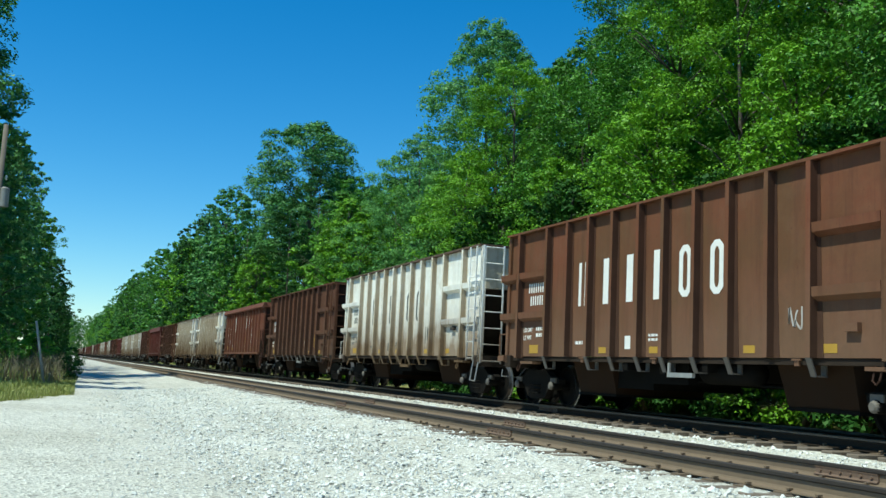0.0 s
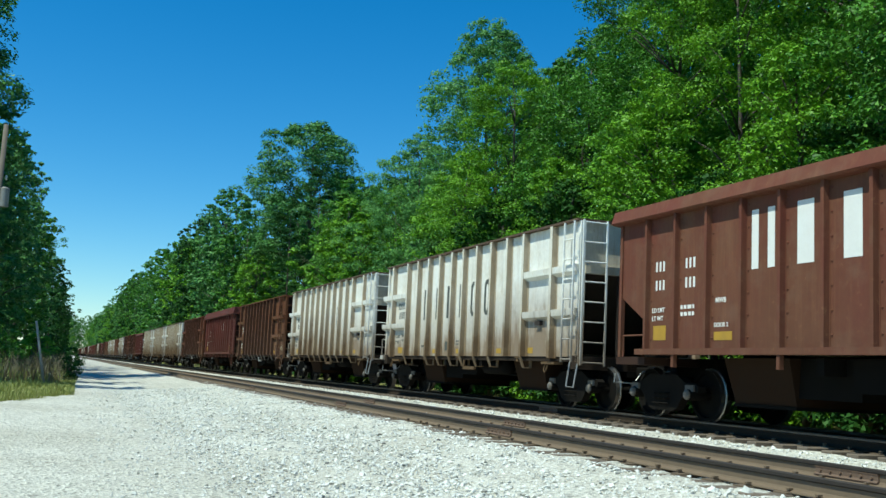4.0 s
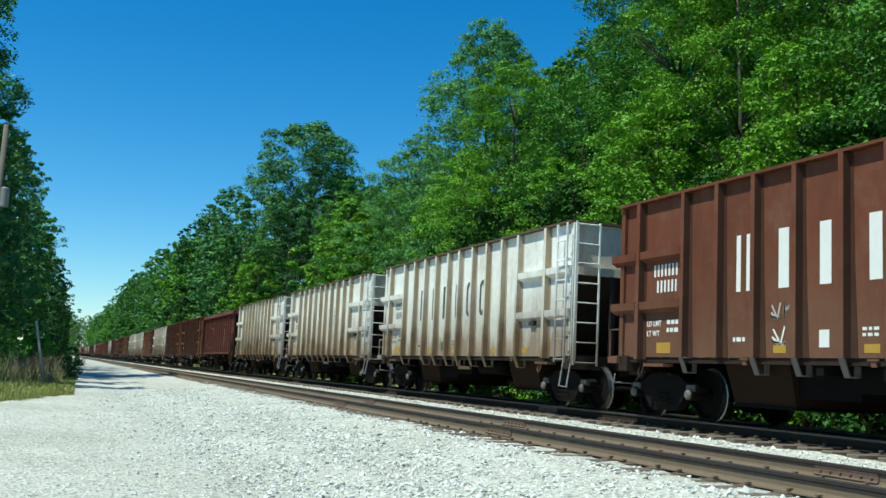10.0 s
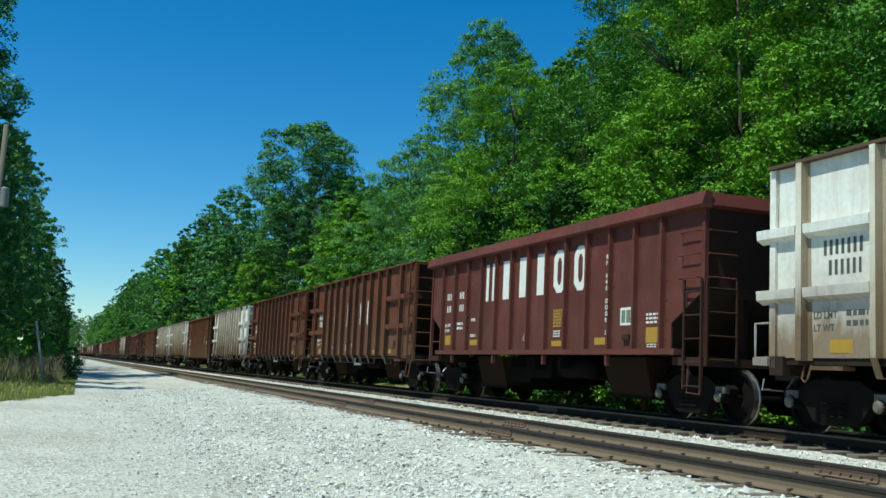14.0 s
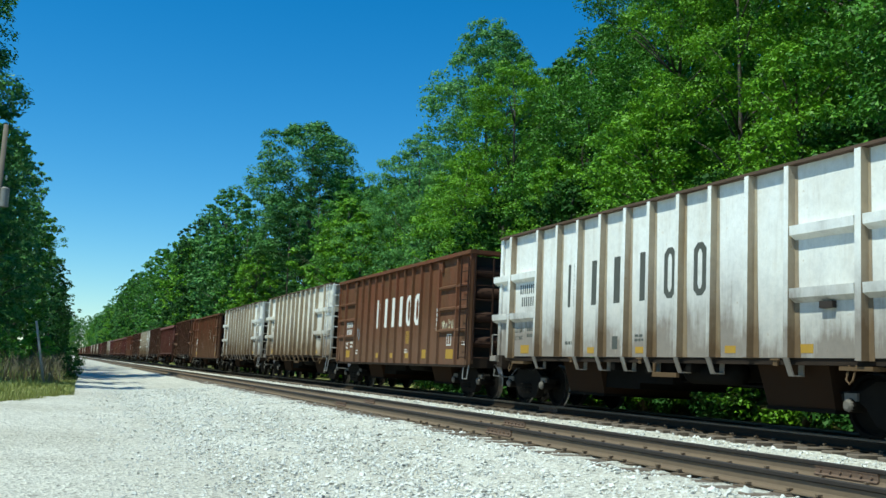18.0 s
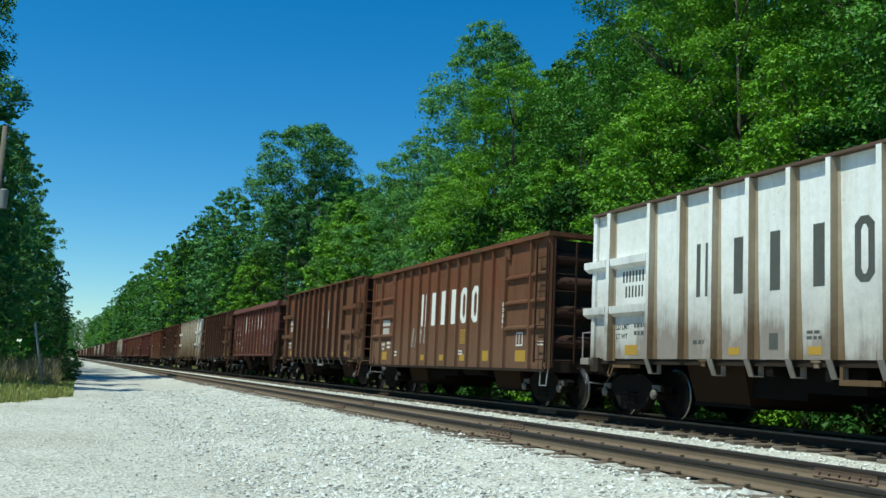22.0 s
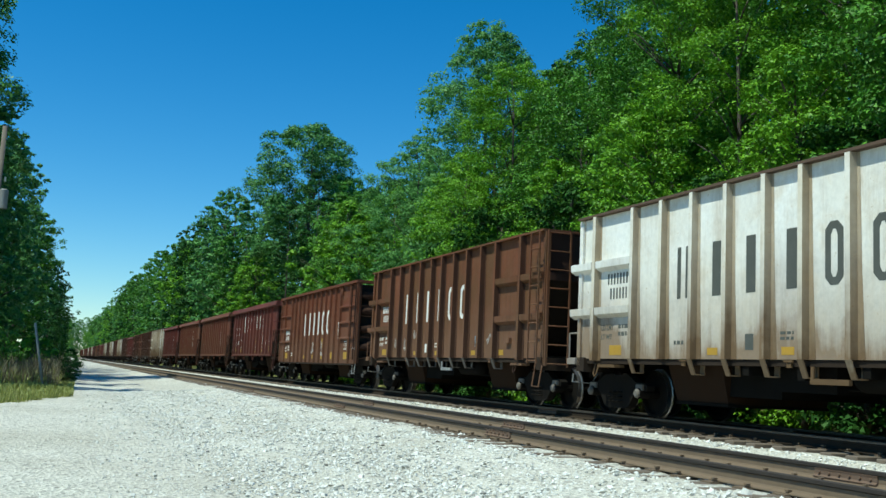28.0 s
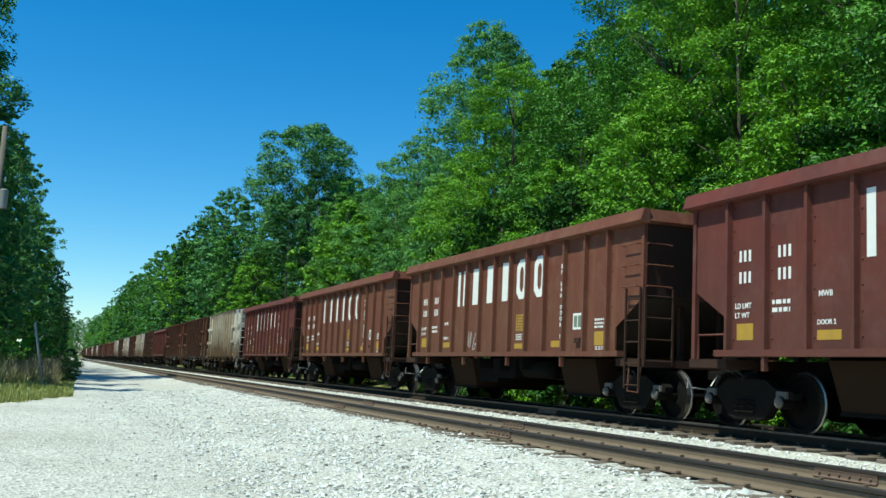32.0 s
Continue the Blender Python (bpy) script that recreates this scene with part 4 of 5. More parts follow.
def flat_rib_gondola(paint, label, seed):
    """A brown gondola-like ballast car whose sides reach low, with bulged ends."""
    car = tagged(new("gondola_car"), label, "freight car", "cars of the ballast train")
    xs_, xo = 1.50, 1.58
    for s in (-1, 1):
        part("side_sheet", Geo().box(min(s * xs_, s * (xs_ - 0.03)), max(s * xs_, s * (xs_ - 0.03)), -6.70, 6.70, 0.86, 3.80), paint, car)
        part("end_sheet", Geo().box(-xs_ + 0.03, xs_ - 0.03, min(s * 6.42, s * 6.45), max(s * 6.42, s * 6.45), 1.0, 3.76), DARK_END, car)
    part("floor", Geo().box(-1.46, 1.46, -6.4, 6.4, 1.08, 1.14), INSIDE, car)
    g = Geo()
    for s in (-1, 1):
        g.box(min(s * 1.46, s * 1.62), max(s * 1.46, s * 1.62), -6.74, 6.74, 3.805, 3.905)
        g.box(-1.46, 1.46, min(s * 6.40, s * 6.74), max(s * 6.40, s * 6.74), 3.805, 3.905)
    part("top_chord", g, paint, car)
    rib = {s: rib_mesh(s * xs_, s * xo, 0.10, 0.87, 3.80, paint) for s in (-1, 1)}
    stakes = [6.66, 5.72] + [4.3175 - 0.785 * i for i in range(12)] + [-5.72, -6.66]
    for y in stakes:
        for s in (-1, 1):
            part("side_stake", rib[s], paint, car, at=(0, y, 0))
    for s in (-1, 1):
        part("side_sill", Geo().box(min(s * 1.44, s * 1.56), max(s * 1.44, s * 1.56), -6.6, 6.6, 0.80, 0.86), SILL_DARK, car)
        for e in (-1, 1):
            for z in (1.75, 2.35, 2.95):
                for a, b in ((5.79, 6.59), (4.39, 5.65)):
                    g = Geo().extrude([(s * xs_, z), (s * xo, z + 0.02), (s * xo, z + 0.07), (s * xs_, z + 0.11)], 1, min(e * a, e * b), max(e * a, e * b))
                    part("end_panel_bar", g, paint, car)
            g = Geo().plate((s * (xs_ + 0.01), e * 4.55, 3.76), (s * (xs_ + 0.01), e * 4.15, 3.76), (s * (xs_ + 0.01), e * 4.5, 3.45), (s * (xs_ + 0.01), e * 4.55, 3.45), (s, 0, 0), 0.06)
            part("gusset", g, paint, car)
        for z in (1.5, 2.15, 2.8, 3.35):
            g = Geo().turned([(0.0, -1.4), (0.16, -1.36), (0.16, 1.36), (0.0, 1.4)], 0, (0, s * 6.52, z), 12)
            part("end_bulge", g, SHADE_BROWN, car, smooth=True)
        for k in (-1.46, 1.46):
            part("end_post", Geo().box(k - 0.06, k + 0.06, min(s * 6.45, s * 6.69), max(s * 6.45, s * 6.69), 0.9, 3.79), paint, car)
        part("end_sill", Geo().box(-1.5, 1.5, min(s * 6.35, s * 6.65), max(s * 6.35, s * 6.65), 0.80, 1.10), SILL_DARK, car)
        part("side_ladder", ladder(s * 1.63, s * 6.19, s * 1.63, s * 6.70, 1.0, 3.7, 0.38, 0.013), SHADE_BROWN, car)
        part("end_ladder", ladder(s * 1.48, s * 6.80, s * 0.95, s * 6.80, 1.0, 3.7, 0.38, 0.013), SHADE_BROWN, car)
        part("stirrup_step", Geo().tube([(s * 1.5, s * 6.30, 0.86), (s * 1.53, s * 6.32, 0.50), (s * 1.53, s * 6.64, 0.50), (s * 1.5, s * 6.66, 0.86)], 0.018, 5), GREY_STEEL, car)
    under_body(car, 4.95, 6.5)
    running_gear(car, 5.70, 6.65)
    x = -xs_
    name_shapes(car, WHITE_MARK, [1.57 - 0.785 * i for i in range(6)], 2.02, 2.97, x, 0.50)
    bar_rows(car, WHITE_MARK, 5.6, 4.85, 2.10, 2.32, 1, x, seed, "reporting_mark", 0.08)
    bar_rows(car, WHITE_MARK, 5.55, 4.9, 1.83, 2.05, 1, x, seed + 1, "reporting_mark", 0.08)
    text_mark(car, "LD LMT", WHITE_MARK, 5.72, 1.48, 0.13, x)
    text_mark(car, "LT WT", WHITE_MARK, 5.72, 1.33, 0.13, x)
    bar_rows(car, WHITE_MARK, 5.05, 4.72, 1.33, 1.6, 2, x, seed + 2)
    for y, w in ((5.3, 0.5), (1.55, 0.36), (0.0, 0.3), (-1.57, 0.36), (-3.14, 0.4), (-5.2, 0.55)):
        mark(car, "reflector", YELLOW_MARK, y + w / 2, y - w / 2, 1.02, 1.18 if w < 0.4 else 1.28, x, "yellow reflector patch")
    bar_rows(car, YELLOW_MARK, -1.38, -1.76, 1.45, 1.85, 6, x, seed + 8, gap=0.25)
    bar_rows(car, WHITE_MARK, 4.3, 4.0, 1.1, 1.3, 2, x, seed + 3)
    bar_rows(car, WHITE_MARK, -1.3, -1.6, 1.15, 1.3, 2, x, seed + 4)
    mark(car, "placard", WHITE_MARK, -4.95, -5.3, 1.38, 1.70, x)
    mark(car, "placard", paint, -4.985, -5.265, 1.415, 1.665, x - 0.004)
    part("placard", Geo().box(x - 0.010, x - 0.004, -5.14, -5.11, 1.415, 1.665), WHITE_MARK, car)
    for k, letter in enumerate("DOOR1"):
        text_mark(car, letter, WHITE_MARK, -4.27, 2.34 - 0.135 * k, 0.13, x - 0.082)
    bar_rows(car, WHITE_MARK, -6.1, -6.45, 1.36, 1.48, 2, x, seed + 5)
    return car


def scrawl(car, mat, y, z, w, h, x, seed, name="graffiti", thick=0.018):
    """Sprayed strokes of uneven height and slant that spell nothing, laid on the side."""
    rnd = random.Random(seed)
    g = Geo()
    signs = max(2, int(w / (h * 0.5)))
    for k in range(signs):
        a0 = y + w / 2 - w * (k + 0.5) / signs
        half = 0.5 * w / signs
        knots = [Vector((a0 + rnd.uniform(-1, 1) * half, z + h * rnd.uniform(0, 1))) for _ in range(rnd.randint(4, 6))]
        knots[0].y, knots[1].y = z + h * rnd.uniform(0.7, 1.0), z + h * rnd.uniform(0.0, 0.25)
        pts = []
        for i in range(len(knots) - 1):
            p0, p1, p2, p3 = (knots[max(0, min(len(knots) - 1, i + d))] for d in (-1, 0, 1, 2))
            for u in (0.0, 0.25, 0.5, 0.75):
                pts.append(0.5 * (2 * p1 + (p2 - p0) * u + (2 * p0 - 5 * p1 + 4 * p2 - p3) * u * u + (3 * p1 - p0 - 3 * p2 + p3) * u ** 3))
        pts.append(knots[-1])
        for (a, b), (c, d) in zip(pts, pts[1:]):
            n = Vector((c - a, d - b))
            if n.length < 1e-3:
                continue
            n = Vector((-n.y, n.x)).normalized() * thick / 2
            g.plate((x, a + n.x, b + n.y), (x, c + n.x, d + n.y), (x, c - n.x, d - n.y), (x, a - n.x, b - n.y), (-1, 0, 0), 0.003)
    return tagged(part(name, g, mat, car, "thin sprayed scrawl"), kind="stuff")

# ---------------------------------------------------------------- trees


def leaf_cloud(rnd, centres, radii, per, size, flat=0.75):
    """Small pointed leaves in clumps round the given centres."""
    n = len(centres) * per
    d = rnd.normal(0, 1, (n, 3))
    d /= np.linalg.norm(d, axis=1)[:, None]
    d[:, 2] = np.where(rnd.uniform(0, 1, n) < 0.72, np.abs(d[:, 2]), d[:, 2])
    r = rnd.uniform(0.12, 1.0, n) ** 0.4
    c = np.repeat(centres, per, 0)
    q = np.repeat(radii, per)
    pos = c + d * (r * q)[:, None] * np.array([1, 1, flat])
    out = d + np.array([0, 0, 0.55]) + rnd.normal(0, 0.42, (n, 3))
    out /= np.linalg.norm(out, axis=1)[:, None]
    u = np.cross(out, rnd.normal(0, 1, (n, 3)))
    u /= np.linalg.norm(u, axis=1)[:, None]
    w = np.cross(out, u)
    s = (size * rnd.uniform(0.6, 1.35, n))[:, None]
    tip = pos + u * s * 1.1 - out * s * 0.18
    left, right = pos + w * s * 0.62 - u * s * 0.7, pos - w * s * 0.62 - u * s * 0.7
    v = np.stack([left, tip, right], 1).reshape(-1, 3)
    f = np.arange(3 * n).reshape(n, 3)
    return v, f


def broadleaf(seed, h, width, clumps, per, leaf, material, low=0.25, trunk_r=0.2, lobes=5, full=0.5, limbs=30, tuft=1.0, point=0.55):
    """A tapered trunk with limbs that reach into an uneven crown of many small leaves. Base at the origin.
    full: how high up, in shares of the crown, it is widest."""
    rnd = np.random.RandomState(seed)
    tree = new("tree")
    g = Geo()
    bend = rnd.uniform(-0.4, 0.4, 2)
    path = [(bend[0] * (k / 6) ** 2, bend[1] * (k / 6) ** 2, -0.3 + (h * 0.9 + 0.3) * k / 6) for k in range(7)]
    g.tube(path, trunk_r, 8, 0.03)
    bumps = [(rnd.uniform(0, 6.283), rnd.uniform(0.05, 0.95), rnd.uniform(0.25, 0.5)) for _ in range(lobes * 3)]
    centres, radii = [], []
    base_r = tuft * (0.33 + width * 0.098)
    while len(centres) < clumps:
        t = rnd.uniform(0, 1)
        a = rnd.uniform(0, 6.283)
        if t < full:
            r = 0.55 + 0.45 * math.sin(t / full * 1.5708)
        else:
            r = 0.12 + 0.88 * math.cos((t - full) / (1 - full) * 1.5708) ** point
        bump = 0.0
        for ba, bt, bs in bumps:
            da = (a - ba + math.pi) % (2 * math.pi) - math.pi
            bump += bs * math.exp(-(da / 0.55) ** 2 - ((t - bt) / 0.10) ** 2)
        r = width * r * (0.72 + min(bump, 0.65))
        if rnd.uniform(0, 1) > 0.35 + r / width:
            continue
        depth = rnd.uniform(0.1, 1.0) ** 0.45
        z = h * (low + (1 - low) * t) * 0.985
        centres.append((bend[0] * t + math.cos(a) * r * depth, bend[1] * t + math.sin(a) * r * depth, z))
        radii.append(rnd.uniform(0.55, 1.1) * base_r * (1.0 if t < 0.85 else 0.75))
    for k in range(0, clumps, max(4, clumps // limbs)):
        q = np.array(centres[k])
        t = max(low * 0.8, (q[2] - 0.5 * math.hypot(q[0], q[1])) / h)
        p0 = np.array([bend[0] * t * t, bend[1] * t * t, h * t * 0.9])
        g.tube([p0, (p0 + q) / 2 + np.array([0, 0, 0.25]), q], 0.035 + trunk_r * 0.28 * max(0, 1 - t), 4, 0.012)
    part("trunk", g, BARK, tree, smooth=True)
    v, f = leaf_cloud(rnd, np.array(centres), np.array(radii), per, leaf)
    part("crown", quick_mesh("crown", v, f, material), material, tree)
    return tree


def pine(seed, h, width, per, material):
    """A tall pine: bare lower trunk, whorls of needle tufts above."""
    rnd = np.random.RandomState(seed)
    tree = new("tree")
    g = Geo()
    g.tube([(0, 0, -0.3), (0.1, 0, h * 0.5), (0.0, 0.1, h * 0.98)], 0.17, 8, 0.025)
    centres, radii = [], []
    for k in range(26):
        t = 0.30 + 0.68 * k / 25
        a = k * 2.4 + rnd.uniform(-0.4, 0.4)
        reach = width * (1.05 - t) ** 0.6 * rnd.uniform(0.6, 1.15) + 0.3
        p0 = np.array([0, 0.05, h * t])
        p1 = p0 + np.array([math.cos(a) * reach, math.sin(a) * reach, reach * rnd.uniform(0.0, 0.35)])
        g.tube([p0, p1], 0.035, 5, 0.01)
        for s in (0.45, 0.7, 0.95, 1.1):
            centres.append(p0 + (p1 - p0) * s + rnd.normal(0, 0.12, 3))
            radii.append(rnd.uniform(0.4, 0.75))
    part("trunk", g, BARK, tree, smooth=True)
    v, f = leaf_cloud(rnd, np.array(centres), np.array(radii), per, 0.105, 0.6)
    part("crown", quick_mesh("crown", v, f, material), material, tree)
    return tree


GREEN, YELLOWISH, BLUISH, PINE, PALE = LEAVES
NEAR_KINDS = [broadleaf(11, 19, 4.8, 600, 120, 0.056, GREEN, 0.06, 0.16, tuft=0.84), broadleaf(12, 17, 4.4, 540, 120, 0.056, YELLOWISH, 0.05, 0.15, tuft=0.84),
              broadleaf(13, 21, 4.7, 600, 100, 0.068, BLUISH, 0.10, 0.18, 6, 0.5, tuft=0.84), broadleaf(14, 15, 4.2, 480, 120, 0.056, GREEN, 0.04, 0.13, tuft=0.84),
              broadleaf(15, 12, 3.6, 360, 80, 0.068, YELLOWISH, 0.03, 0.10, tuft=0.84)]
FAR_KINDS = [broadleaf(21, 20, 4.9, 340, 52, 0.155, GREEN, 0.05, 0.24, tuft=0.85), broadleaf(22, 18, 4.5, 320, 52, 0.155, YELLOWISH, 0.04, 0.22, tuft=0.85),
             broadleaf(23, 22, 4.8, 340, 52, 0.155, BLUISH, 0.06, 0.24, tuft=0.85), pine(24, 21, 3.6, 80, PINE)]
DISTANT_KINDS = [broadleaf(51, 21, 5.2, 430, 22, 0.205, GREEN, 0.03, 0.24, 7, 0.5, 8, 0.75), broadleaf(52, 19, 5.0, 400, 22, 0.205, YELLOWISH, 0.03, 0.22, 7, 0.5, 8, 0.75),
                 broadleaf(53, 22, 5.0, 430, 22, 0.205, BLUISH, 0.04, 0.24, 7, 0.5, 8, 0.75), broadleaf(54, 21, 4.4, 430, 22, 0.20, PINE, 0.05, 0.22, 7, 0.35, 8, 0.75)]
TALL_TREE = broadleaf(71, 21.9, 6.4, 560, 84, 0.094, PALE, 0.08, 0.30, 7, 0.34, 30, 0.85, 0.72)
# Needle-dark leaves on these two stand in for shade low in the woods.
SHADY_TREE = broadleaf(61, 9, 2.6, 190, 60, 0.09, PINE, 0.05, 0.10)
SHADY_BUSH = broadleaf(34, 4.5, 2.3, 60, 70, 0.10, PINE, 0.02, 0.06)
BUSHES = [broadleaf(31, 4.2, 2.2, 60, 80, 0.085, GREEN, 0.02, 0.06), broadleaf(32, 3.2, 2.0, 50, 80, 0.085, YELLOWISH, 0.02, 0.05),
          broadleaf(33, 5.5, 2.4, 70, 80, 0.095, BLUISH, 0.02, 0.07)]
CROWN_TREE = broadleaf(41, 24, 6.5, 460, 110, 0.118, BLUISH, 0.40, 0.30, 7, 0.50, 30, 1.12)
LABELS = {"near": "leafy green broadleaf tree in spring foliage beside the track", "far": "tall green tree in the woods along the line",
          "bush": "low green bush at the edge of the woods"}
used = set()


def plant(ob, x, y, turn, scale, label, group):
    z = float(height_at(x, y)) - 0.05
    m = pose(x, y, z, 0, 0, turn)
    if ob not in used:
        used.add(ob)
        ob.matrix_basis = m
        t = ob
    else:
        t = copy_thing(ob, m)
    t.scale = (scale, scale, scale)
    return tagged(t, label, "tree" if "bush" not in label else "bush", group)


rnd_t = random.Random(77)
RIGHT, LEFT = "trees beyond the train", "trees beside the lot"
# (kind, x, y, turn, scale): the trees that stand out
for kind, x, y, turn, s in ((2, 22.6, 62.5, 120, 0.74), (1, 20.9, 65, 20, 0.78), (3, 19.4, 70, 220, 0.92), (0, 20.0, 30.5, 80, 0.95), (1, 19.0, 25.0, 10, 0.92), (0, 20.5, 20.5, 200, 1.0), (3, 18.2, 16.0, 120, 1.05),
                            (1, 20.5, 12.5, 300, 1.05), (3, 18.5, 9.0, 30, 1.1), (4, 17.6, 28.0, 60, 0.9), (4, 17.5, 20.5, 150, 0.85), (0, 24.0, 24.5, 250, 1.1),
                            (2, 25.0, 16.0, 40, 1.05), (3, 19.5, 36.0, 190, 1.0), (1, 18.6, 41.0, 75, 0.9), (4, 17.5, 45.0, 10, 1.0), (0, 24.9, 38.0, 330, 1.05),
                            (2, 20.5, 47.5, 140, 0.9), (4, 17.4, 34.5, 280, 0.8), (4, 17.8, 12.0, 33, 0.8)):
    plant(NEAR_KINDS[kind], x, y, turn, s, LABELS["near"], RIGHT)
# small trees added to darken the foot of the woods like shade
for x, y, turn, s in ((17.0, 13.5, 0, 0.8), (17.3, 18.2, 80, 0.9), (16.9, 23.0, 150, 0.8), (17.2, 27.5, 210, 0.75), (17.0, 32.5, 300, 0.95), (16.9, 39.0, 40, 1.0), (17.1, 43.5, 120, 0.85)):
    plant(SHADY_TREE, x, y, turn, s, "small tree with leaves darkened for the shade of the woods", RIGHT)
plant(TALL_TREE, 22.0, 52.4, 0, 0.965, "tall cone-shaped tree with airy blue-green foliage above the woods", RIGHT)
plant(FAR_KINDS[3], 18.3, 34.0, 60, 0.50, "small dark pine at the edge of the woods", RIGHT)
plant(TALL_TREE, 19.7, 58.0, 140, 0.71, "cone-shaped tree with airy blue-green foliage at the edge of the woods", RIGHT)
plant(CROWN_TREE, 20.6, 91, 0, 0.97, "tall broad-crowned tree with open branches above the woods", RIGHT)
for kind, x, y, turn, s in ((0, 25.5, 31, 40, 1.0), (2, 26.5, 37.5, 90, 1.0), (0, 27.6, 44.5, 190, 0.95), (2, 25.0, 50.5, 10, 0.78), (0, 26.0, 20.0, 300, 1.0), (1, 17.5, 62, 70, 0.62), (1, 18.0, 68, 200, 0.72), (0, 19.5, 74, 130, 0.78), (3, 18.8, 80, 10, 0.80),
                            (3, 17.8, 86, 60, 0.72), (1, 17.6, 100, 260, 0.7), (3, 19.0, 104, 10, 0.85), (0, 18.5, 112, 45, 0.85)):
    plant(FAR_KINDS[kind], x, y, turn, s, LABELS["far"], RIGHT)
y = 117.0
while y < 700:
    plant(DISTANT_KINDS[rnd_t.choice((0, 1, 2, 3, 3, 3, 2))], 17.0 + rnd_t.uniform(0, 3), y, rnd_t.uniform(0, 360), rnd_t.uniform(0.92, 1.12), LABELS["far"], RIGHT)
    y += rnd_t.uniform(5.0, 7.5) * (1 + y / 260)
for row_x, y0, y1, step, hi in ((27, 5, 230, 6.5, 0.95), (33, 8, 130, 8.0, 1.0)):
    y = y0
    while y < y1:
        plant(DISTANT_KINDS[rnd_t.choice((0, 1, 2, 0, 3))], row_x + rnd_t.uniform(-1.5, 1.5), y, rnd_t.uniform(0, 360), hi * rnd_t.uniform(0.8, 1.05) * (0.80 if 52 < y < 90 else 1.0), LABELS["far"], RIGHT)
        y += step * rnd_t.uniform(0.8, 1.2) * (1 + max(0, y - 100) / 200)
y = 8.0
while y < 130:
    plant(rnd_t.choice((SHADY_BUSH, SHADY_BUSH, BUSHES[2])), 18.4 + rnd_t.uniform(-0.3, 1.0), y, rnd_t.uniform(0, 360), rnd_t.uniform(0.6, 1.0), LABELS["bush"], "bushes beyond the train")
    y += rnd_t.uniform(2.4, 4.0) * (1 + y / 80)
# beside the lot
for x, y, turn, s in ((-8.6, 39.0, 10, 1.0), (-8.2, 46.5, 150, 0.98), (-9.2, 54.0, 220, 1.0)):
    plant(FAR_KINDS[3], x, y, turn, s, "tall dark pine beside the lot", LEFT)
plant(CROWN_TREE, -9.7, 62, 60, 1.04, "tall broad-crowned tree with open branches beside the lot", LEFT)
for kind, x, y, turn, s in ((2, -6.7, 64, 50, 0.86), (2, -5.2, 70, 110, 0.74), (2, -6.0, 74, 0, 0.82),
                            (2, -5.0, 84, 20, 0.82), (2, -5.4, 93, 240, 0.85), (0, -4.2, 101, 70, 0.80)):
    plant(FAR_KINDS[kind], x, y, turn, s, LABELS["far"], LEFT)
for kind, x, y, turn, s in ((2, -3.6, 112, 0, 0.72), (3, -3.0, 126, 30, 0.70), (3, -1.8, 146, 140, 0.66), (2, -3.4, 168, 210, 0.66), (3, -1.0, 190, 10, 0.68), (2, -3.0, 225, 80, 0.66),
                            (3, -0.6, 232, 80, 0.66), (3, -0.8, 280, 0, 0.70), (3, -1.4, 330, 0, 0.74), (2, -1.5, 390, 0, 0.8), (1, 0.5, 470, 90, 0.85), (2, 3.0, 560, 0, 0.95),
                            (0, -2.0, 600, 30, 0.95), (0, 5.0, 660, 120, 1.1), (2, -4.0, 720, 10, 1.2), (0, 3.0, 800, 10, 1.5), (2, 9.0, 930, 10, 1.6), (0, 14.0, 935, 40, 1.6), (2, 20.0, 930, 80, 1.6),
                            (0, 26.0, 900, 10, 1.7), (2, 32.0, 860, 10, 1.7), (2, -11, 72, 20, 1.0), (3, -10, 88, 20, 1.0), (2, -10, 104, 10, 0.9), (3, -8, 125, 60, 0.9), (3, -8, 160, 60, 0.9)):
    plant(DISTANT_KINDS[kind], x, y, turn, s, LABELS["far"], LEFT)


# ---------------------------------------------------------------- verge plants


def blades(name, count, place, size, material, label, category, seed):
    """Grass stalks, each a bent narrow blade."""
    rnd = np.random.RandomState(seed)
    x, y = place(rnd, count)
    n = len(x)
    patch = 0.65 + 0.35 * np.sin(x * 3.1 + np.sin(y * 1.7) * 2.0) * np.cos(y * 1.3 + x)
    h = size * rnd.uniform(0.35, 1.25, n) * patch
    a = rnd.uniform(0, 6.283, n)
    lean = rnd.uniform(0.1, 0.5, n) * h
    w = 0.010 + 0.012 * rnd.uniform(0, 1, n) * size
    z = height_at(x, y) - 0.02
    c, s = np.cos(a), np.sin(a)
    p0 = np.stack([x - s * w, y + c * w, z], -1)
    p1 = np.stack([x + s * w, y - c * w, z], -1)
    p2 = np.stack([x + c * lean * 0.3 + s * w * 0.8, y + s * lean * 0.3 - c * w * 0.8, z + h * 0.6], -1)
    p3 = np.stack([x + c * lean * 0.3 - s * w * 0.8, y + s * lean * 0.3 + c * w * 0.8, z + h * 0.6], -1)
    p4 = np.stack([x + c * lean + s * w * 0.2, y + s * lean - c * w * 0.2, z + h], -1)
    p5 = np.stack([x + c * lean - s * w * 0.2, y + s * lean + c * w * 0.2, z + h], -1)
    v = np.stack([p0, p1, p2, p3, p4, p5], 1).reshape(-1, 3)
    k = 6 * np.arange(n)[:, None]
    f = np.concatenate([k + np.array([[0, 1, 2, 3]]), k + np.array([[3, 2, 4, 5]])])
    return tagged(new(name, quick_mesh(name, v, f, material)), label, category, kind="stuff")


def verge_grass(rnd, n):
    y = 20 + 46 * rnd.uniform(0, 1, n)
    x = verge_at(y) + 0.15 - rnd.exponential(2.2, n)
    return x, y


